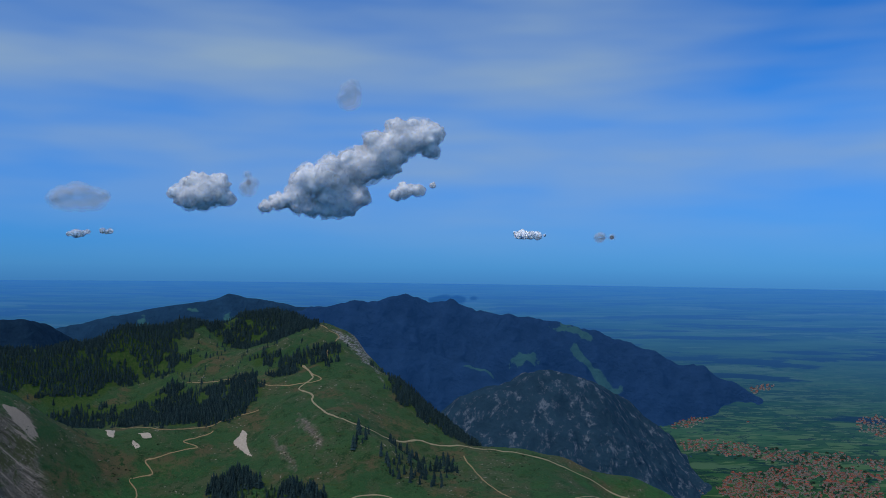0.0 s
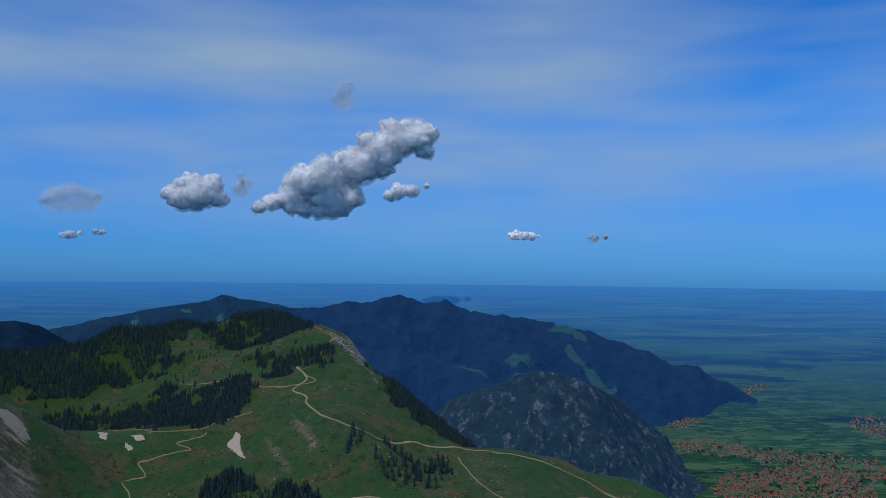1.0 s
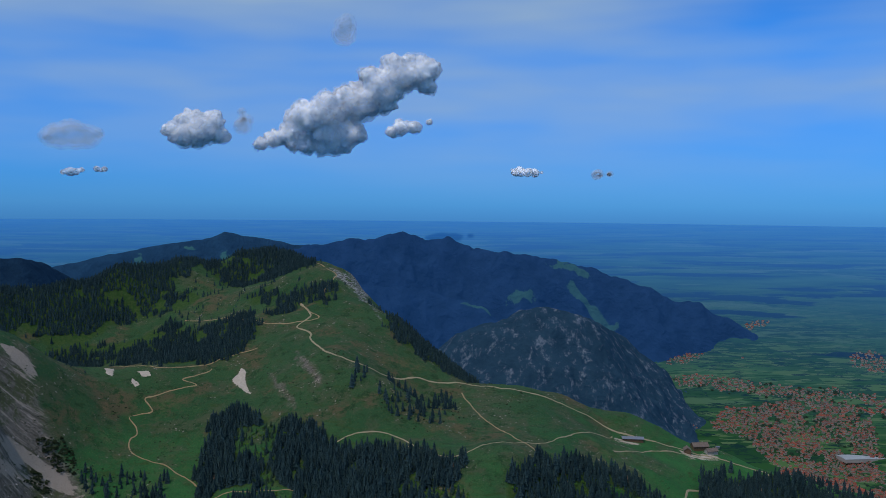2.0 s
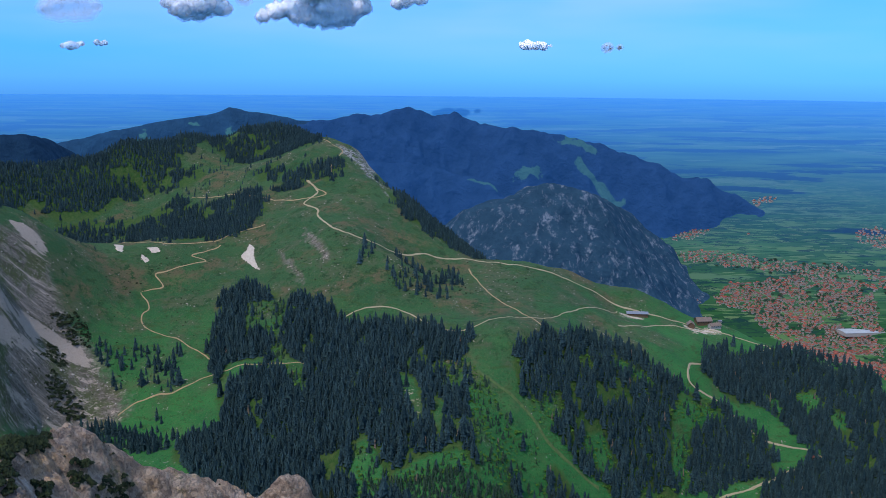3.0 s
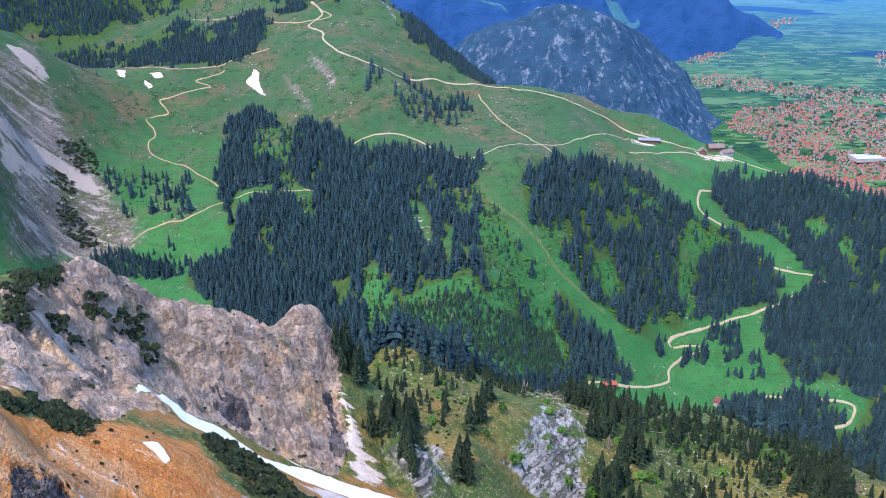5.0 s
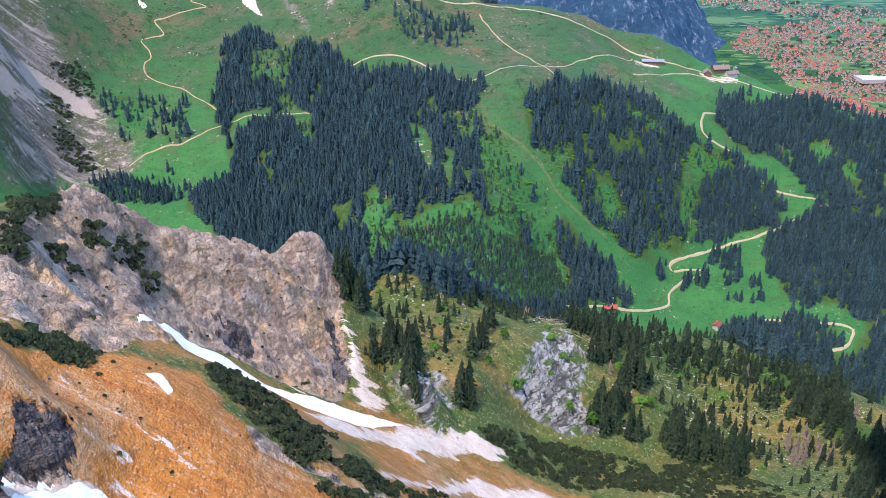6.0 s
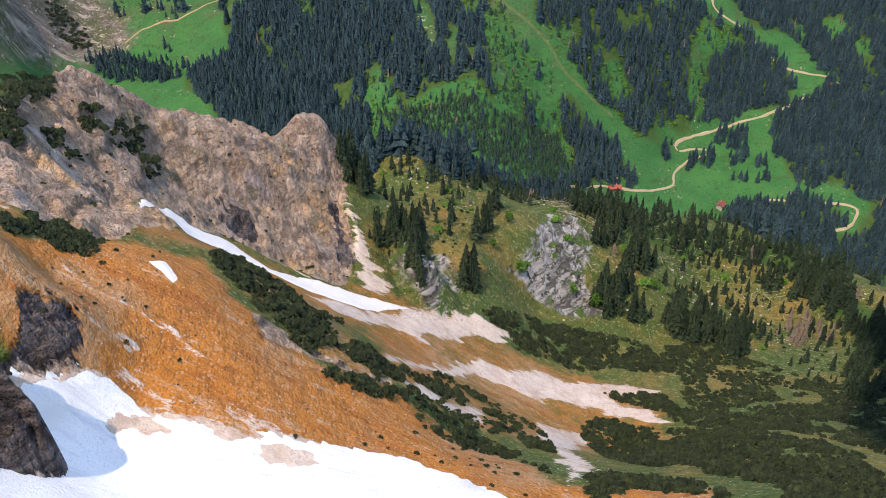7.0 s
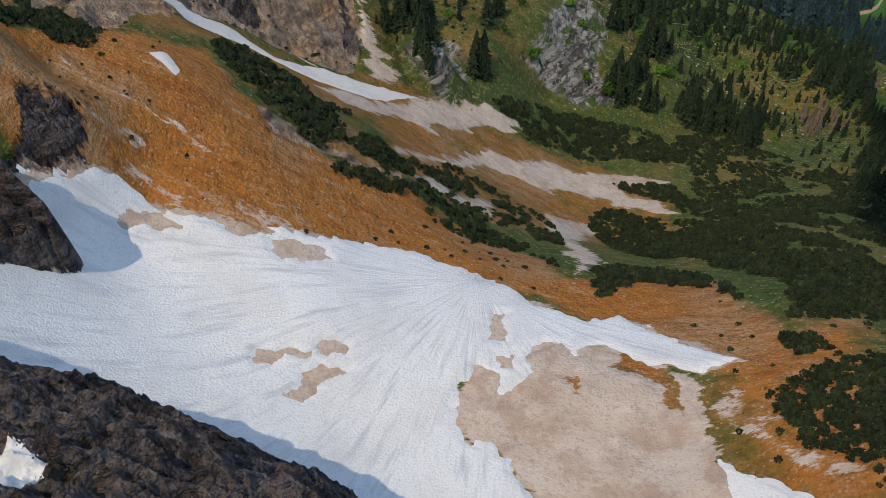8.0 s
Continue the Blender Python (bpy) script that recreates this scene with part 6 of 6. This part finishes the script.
for k, (x, y) in enumerate(LEAFY_SPOTS):
    tree = tagged(new("leafy_tree"), "bright green broad-leaved tree on the grassy shoulder", "tree", group="leafy trees on the shoulder")
    for part_name, (v, f), mat in (("crown", leafy_shape(600 + k), LEAVES), ("trunk", stems_shape(6, 0.03, 0.6), BARK)):
        new(part_name, mesh_from(part_name, v, f, [mat], False)).parent = tree
    size = (9.5, 10.5, 8.5, 9.5, 7.0, 8.0, 8.5, 7.5, 7.0, 8.0)[k]
    tree.location, tree.scale = (x, y, float(height(x, y)[0]) - 0.3), (size, size, size)


# ---- town and huts ----
def gable(length, width, wall, top, eaves=0.8):
    """Walls and roof of a house with a gable at each end."""
    l, w = length / 2, width / 2
    walls = np.array([(-l, -w, -3), (l, -w, -3), (l, w, -3), (-l, w, -3), (-l, -w, wall), (l, -w, wall), (l, w, wall), (-l, w, wall), (-l, 0, top - 0.1), (l, 0, top - 0.1)])
    wf = np.array([(0, 1, 5), (0, 5, 4), (2, 3, 7), (2, 7, 6), (1, 2, 6), (1, 6, 5), (5, 6, 9), (3, 0, 4), (3, 4, 7), (7, 4, 8)])
    L, Wd = l + eaves, w + eaves
    dz = (top - wall) * eaves / w
    roof = []
    for lift in (0.0, 0.35):
        roof += [(-L, -Wd, wall - dz + lift), (L, -Wd, wall - dz + lift), (L, Wd, wall - dz + lift), (-L, Wd, wall - dz + lift), (-L, 0, top + lift), (L, 0, top + lift)]
    rf = []
    for a, b, c, d in ((6, 7, 11, 10), (8, 9, 10, 11), (1, 0, 4, 5), (3, 2, 5, 4), (0, 1, 7, 6), (2, 3, 9, 8), (1, 5, 11, 7), (5, 2, 8, 11), (3, 4, 10, 9), (4, 0, 6, 10)):
        rf += [(a, b, c), (a, c, d)]
    return (walls, wf), (np.array(roof), np.array(rf))


HOUSE_KINDS = [(10.5, 8, 3.6, 6.6), (9, 7.4, 3.4, 6.2), (13, 9, 4.4, 8), (19, 10, 4.2, 7.6)]
house_models = []
for k, dims in enumerate(HOUSE_KINDS):
    (wv, wf), (rv, rf) = gable(*dims)
    wv, rv = 0.72 * wv, 0.72 * rv
    house_models.append([mesh_from("wall", wv, wf, [WALL_WHITE], False)] + [mesh_from("roof", rv, rf, [m], False) for m in (ROOF_RED, ROOF_DARK)])


def house(x, y, z, turn, k, roof, label, group):
    h = tagged(new("house"), label, "house", group=group)
    h.location, h.rotation_euler = (x, y, z), (0, 0, turn)
    for part_name, me in (("wall", house_models[k][0]), ("roof", house_models[k][1 + roof])):
        new(part_name, me).parent = h


spots = scatter([TOWN], 9.3, 41, 0.82, 0.62, 60, 12)
levels = height(spots[:, 0], spots[:, 1])
nearest = np.argsort(np.hypot(spots[:, 0], spots[:, 1]))
for i in nearest[:240]:
    house(spots[i, 0], spots[i, 1], levels[i], float(rng.choice([0.3, 1.87, 0.9])) + rng.normal(0, 0.15), int(rng.choice(4, p=[0.45, 0.3, 0.17, 0.08])),
          int(rng.random() < 0.28), "pale town house with a red tiled gable roof", "houses of the town")
others = np.concatenate([spots[nearest[240:]], scatter([TOWN_NORTH, VILLAGE_A, VILLAGE_B, VILLAGE_C, VILLAGE_D, HAMLET], 11, 42, 0.8, 0.66, 90, 12)])
for share, roof, word in ((others[::4], ROOF_DARK, "brown"), (np.delete(others, np.s_[::4], 0), ROOF_RED, "red")):
    for at_, mat in ((0, WALL_WHITE), (1, roof)):
        stand("house_rows", share, [(v / 12.0, f) for v, f in [gable(*HOUSE_KINDS[0])[at_]]], (7.5, 10), mat,
              word + " roofs of houses in the valley" if at_ else "pale walls of houses in the valley", "houses", 50, 0.0)
stand("town_trees", scatter([TOWN, TOWN_NORTH, TOWN_TREES], 17, 43, 0.5, 0.85, 60, 20), BUSHES, (7, 15), SPRUCE, "dark green trees between the valley houses", "trees", 11, 0.5)

factory = tagged(new("factory_hall"), "long pale flat-roofed factory hall in the valley town", "building")
fx, fy = FACTORY_SPOT[0]
factory.location, factory.rotation_euler = (fx + 60, fy, float(height(fx, fy)[0])), (0, 0, 0.12)
for k, (dx, dy, l, w, hgt) in enumerate(((0, 0, 190, 60, 9), (30, 75, 120, 50, 8), (120, -10, 60, 90, 12))):
    (wv, wf), (rv, rf) = gable(l, w, hgt, hgt + 1.6, 0.5)
    for part_name, v, f, m in (("wall", wv, wf, WALL_WHITE), ("roof", rv, rf, ROOF_PALE)):
        ob = new(part_name, mesh_from(part_name, v + (dx, dy, 0), f, [m], False))
        ob.parent = factory


def box(cx, cy, cz, sx, sy, sz):
    v = np.array([(cx + i * sx / 2, cy + j * sy / 2, cz + k * sz / 2) for i in (-1, 1) for j in (-1, 1) for k in (-1, 1)])
    return v, np.array([(0, 1, 3, 2), (4, 6, 7, 5), (0, 4, 5, 1), (2, 3, 7, 6), (0, 2, 6, 4), (1, 5, 7, 3)])


def hut(spot, turn, dims, roof_mat, wall_mat, label, dx=0.0, dy=0.0):
    """A mountain hut with gable roof, chimney, door and a row of windows."""
    x, y = spot[0] + dx, spot[1] + dy
    h = tagged(new("mountain_hut"), label, "hut", group="alpine huts")
    h.location, h.rotation_euler = (x, y, float(height(x, y)[0]) + 0.8), (0, 0, turn)
    length, width, wall, top = dims
    (wv, wf), (rv, rf) = gable(length, width, wall, top, 1.2)
    new("wall", mesh_from("wall", wv, wf, [wall_mat], False)).parent = h
    new("roof", mesh_from("roof", rv, rf, [roof_mat], False)).parent = h
    new("chimney", mesh_from("chimney", *box(length * 0.2, width * 0.12, top, 0.9, 0.9, 2.4), [STONE], False)).parent = h
    new("door", mesh_from("door", *box(0, -width / 2 - 0.03, 1.05, 1.1, 0.12, 2.1), [BARK], False)).parent = h
    for k in range(max(2, int(length / 4))):
        wx = -length / 2 + (k + 0.5) * length / max(2, int(length / 4))
        if abs(wx) > 1.2:
            new("window", mesh_from("window", *box(wx, -width / 2 - 0.03, wall * 0.55, 1.2, 0.12, 1.3), [GLASS], False)).parent = h


hut(HUT_SPOTS[0], 0.15, (26, 14, 6, 11), ROOF_DARK, WALL_WOOD, "dark timber mountain inn with a weathered roof")
hut(HUT_SPOTS[1], 1.4, (16, 11, 5, 9), ROOF_DARK, WALL_WOOD, "dark timber mountain barn beside the inn")
hut(HUT_SPOTS[2], 0.3, (20, 10, 4, 7.5), ROOF_DARK, WALL_WHITE, "low white hut with a weathered roof")
hut(HUT_SPOTS[3], 0.2, (12, 9, 4, 6), ROOF_SLATE, WALL_WHITE, "small white shed with a grey metal roof")
hut(HUT_SPOTS[4], -0.1, (34, 10, 4, 6.5), ROOF_SLATE, WALL_WOOD, "long low lift station with a grey roof")
hut(HUT_SPOTS[5], 0.1, (15, 8, 3.5, 6), ROOF_RED, WALL_WOOD, "small hut with a bright red roof beside the track")
hut(HUT_SPOTS[6], 0.6, (12, 8, 3.5, 6), ROOF_RED, WALL_WOOD, "small red roofed hut at the bend of the track")
hut(HUT_SPOTS[7], 1.0, (12, 8, 3.5, 6), ROOF_RED, WALL_WHITE, "small red roofed hut at the wood's edge")


# ---- stones ----
def stone_shape(seed):
    g = np.random.default_rng(seed)
    v = np.array([(0, 0, 0.42), (0, 0, -0.4)] + [(0.5 * g.uniform(0.6, 1.1) * math.cos(t), 0.5 * g.uniform(0.6, 1.1) * math.sin(t), g.uniform(-0.12, 0.2)) for t in np.arange(6) * 1.047])
    return v, np.array([(0, 2 + j, 2 + (j + 1) % 6) for j in range(6)] + [(1, 2 + (j + 1) % 6, 2 + j) for j in range(6)])


STONES = [stone_shape(500 + k) for k in range(5)]
stand("loose_stones", scatter([OCHRE_GRASS, GRAVEL_BOWL, DRY_SOUTH, BOWL_OCHRE], 2.2, 61, 0.45, 0.75, 10, 3), STONES, (0.15, 0.6), STONE, "loose grey stones on dry grass", "stones", 12, 0.05)
stand("loose_stones", scatter([GRAVEL_FAN, GRAVEL_CONE, SHOULDER_WOOD, CLIFF_STRATA], 5.5, 62, 0.6, 0.9, 20, 5), STONES, (0.6, 2.2), STONE, "scattered grey boulders on the slope", "stones", 13, 0.1)
stand("loose_stones", scatter([WEST_SCREE], 12, 63, 0.7, 0.9, 40, 8), STONES, (1.5, 4.5), STONE, "grey boulders on the scree slope", "stones", 14, 0.3)


# ---- clouds ----
def puffs(spine, seed, many=16, base=0.0):
    """Round heads strewn over the balls (x, y, z, radius) of a cloud, none reaching below its level base."""
    g = np.random.default_rng(seed)
    found = []
    for x, y, z, r in spine:
        found.append((x, y, z, 0.80 * r))
        for _ in range(many):
            d = g.normal(0, 1, 3)
            d /= np.linalg.norm(d)
            d[2] = d[2] if d[2] > -0.25 else -0.25 + 0.2 * (d[2] + 0.25)
            found.append((x + 0.72 * r * d[0], y + 0.5 * r * d[1], z + 0.72 * r * d[2], r * g.uniform(0.2, 0.42)))
    return [(x, y, max(z, base + 0.8 * r), r) for x, y, z, r in found]


def heap(a, b, count, seed, r0, r1, lift):
    """Puffs strewn along the line from a to b, level below and heaped above."""
    g = np.random.default_rng(seed)
    a, b = np.array(a, float), np.array(b, float)
    out = []
    for _ in range(count):
        t = g.beta(1.4, 1.4)
        r = g.uniform(r0, r1) * (0.55 + 0.9 * math.sin(math.pi * min(max(t, 0.08), 0.92)))
        p = a + (b - a) * t + (0, g.uniform(-60, 60), abs(g.normal(0, lift)))
        out.append((*p, r))
    return out


def cloud(name, balls, layers, label, voxel, noise_size, depth):
    """A heap of balls (x, y, z, radius) grown together. layers: part name, material, growth, displacement of each shell."""
    top = tagged(new(name), label, "cloud", group="fair-weather clouds")
    middle = Vector(np.mean([p[:3] for p in balls], axis=0))
    top.location = middle
    for part_name, mat, grow, much in layers:
        bm = bmesh.new()
        for x, y, z, r in balls:
            bmesh.ops.create_icosphere(bm, subdivisions=2, radius=r * grow, matrix=Matrix.Translation(Vector((x, y, z)) - middle) @ Matrix.Diagonal((1, 1, 0.85, 1)))
        me = bpy.data.meshes.new(part_name)
        bm.to_mesh(me)
        bm.free()
        me.materials.append(mat)
        ob = new(part_name, me)
        ob.parent = top
        re = ob.modifiers.new("grow", "REMESH")
        re.mode, re.voxel_size, re.use_smooth_shade = "VOXEL", voxel, True
        for share, strength in ((1.0, 0.9), (0.4, 0.38), (0.18, 0.14)):
            tex = bpy.data.textures.new("billow", "CLOUDS")
            tex.noise_scale, tex.noise_depth = noise_size * share, 3
            d = ob.modifiers.new("billow", "DISPLACE")
            d.texture, d.texture_coords, d.strength, d.mid_level = tex, "GLOBAL", depth * strength * much, 0.5


HEAPED = (("billow", CLOUD, 0.94, 1.0), ("fringe", FRINGE, 1.03, 1.2), ("fringe", FRINGE, 1.10, 1.5), ("fringe", FRINGE, 1.18, 1.8))
TORN = (("wisp", WISP, 0.75, 0.5), ("wisp", WISP, 1.05, 0.7), ("wisp", WISP, 1.3, 0.9))
cloud("cumulus_cloud", puffs(((-858, 4674, 1190, 34), (-790, 4684, 1218, 56), (-698, 4696, 1252, 88), (-643, 4698, 1325, 108), (-539, 4709, 1350, 140), (-524, 4720, 1252, 108), (-434, 4728, 1263, 98),
                              (-383, 4719, 1402, 124), (-270, 4718, 1480, 124), (-179, 4714, 1540, 120), (-84, 4716, 1551, 96), (-18, 4714, 1569, 62), (-26, 4725, 1490, 52), (-636, 4710, 1192, 62), (-560, 4720, 1190, 62), (-500, 4728, 1190, 58), (-706, 4697, 1200, 52),
                              (-448, 4730, 1192, 52), (-240, 4730, 1400, 64)), 1, 15, 1134), HEAPED, "large white cumulus cloud with a grey base", 6.0, 90.0, 34.0)
cloud("cumulus_cloud", puffs(((-1219, 4591, 1229, 82), (-1263, 4577, 1255, 54), (-1140, 4609, 1259, 108), (-1087, 4619, 1289, 70), (-1206, 4588, 1300, 56), (-1061, 4630, 1232, 58), (-1154, 4610, 1203, 54)), 3, 14, 1146),
      HEAPED, "rounded white cumulus cloud", 5.5, 70.0, 24.0)
cloud("small_cloud", puffs(((-196, 4411, 1239, 35), (-153, 4411, 1259, 50), (-95, 4413, 1262, 39), (-19, 4411, 1286, 22)), 4, 9), HEAPED, "small ragged white cloud", 4.5, 50.0, 14.0)
cloud("small_cloud", heap((386, 4794, 1060), (559, 4777, 1060), 22, 5, 9, 22, 14), HEAPED[:2], "small flat white cloud", 3.5, 40.0, 6.0)
cloud("small_cloud", heap((-1770, 4472, 1036), (-1690, 4503, 1044), 12, 7, 11, 19, 6), HEAPED[:2], "small flat white cloud", 3.5, 30.0, 5.0)
cloud("small_cloud", heap((-1623, 4527, 1051), (-1579, 4542, 1058), 8, 10, 9, 15, 6), HEAPED[:2], "small flat white cloud", 3.5, 30.0, 4.0)
cloud("cloud_scrap", heap((-1847, 4434, 1187), (-1586, 4531, 1219), 16, 6, 22, 44, 10), TORN, "thin torn scrap of cloud", 8.0, 60.0, 18.0)
cloud("cloud_scrap", heap((-496, 4718, 1701), (-416, 4714, 1770), 14, 8, 20, 38, 20), TORN, "thin torn scrap of cloud", 8.0, 60.0, 16.0)
cloud("cloud_scrap", heap((-966, 4700, 1254), (-939, 4701, 1312), 10, 9, 18, 32, 20), TORN, "thin torn scrap of cloud", 8.0, 60.0, 14.0)
cloud("cloud_scrap", heap((814, 4741, 1058), (898, 4725, 1061), 10, 11, 12, 24, 5), TORN, "thin torn scrap of cloud", 6.0, 50.0, 9.0)
over = Vector((SHADED_SPOT[0][0], SHADED_SPOT[0][1], float(height(*SHADED_SPOT[0])[0]))) + SUN_TO * 1500
cloud("cumulus_cloud", heap(over - Vector((72, 142, 0)), over + Vector((72, 142, 0)), 44, 21, 26, 48, 8), HEAPED[:1], "cumulus cloud high over the valley", 9.0, 60.0, 24.0)
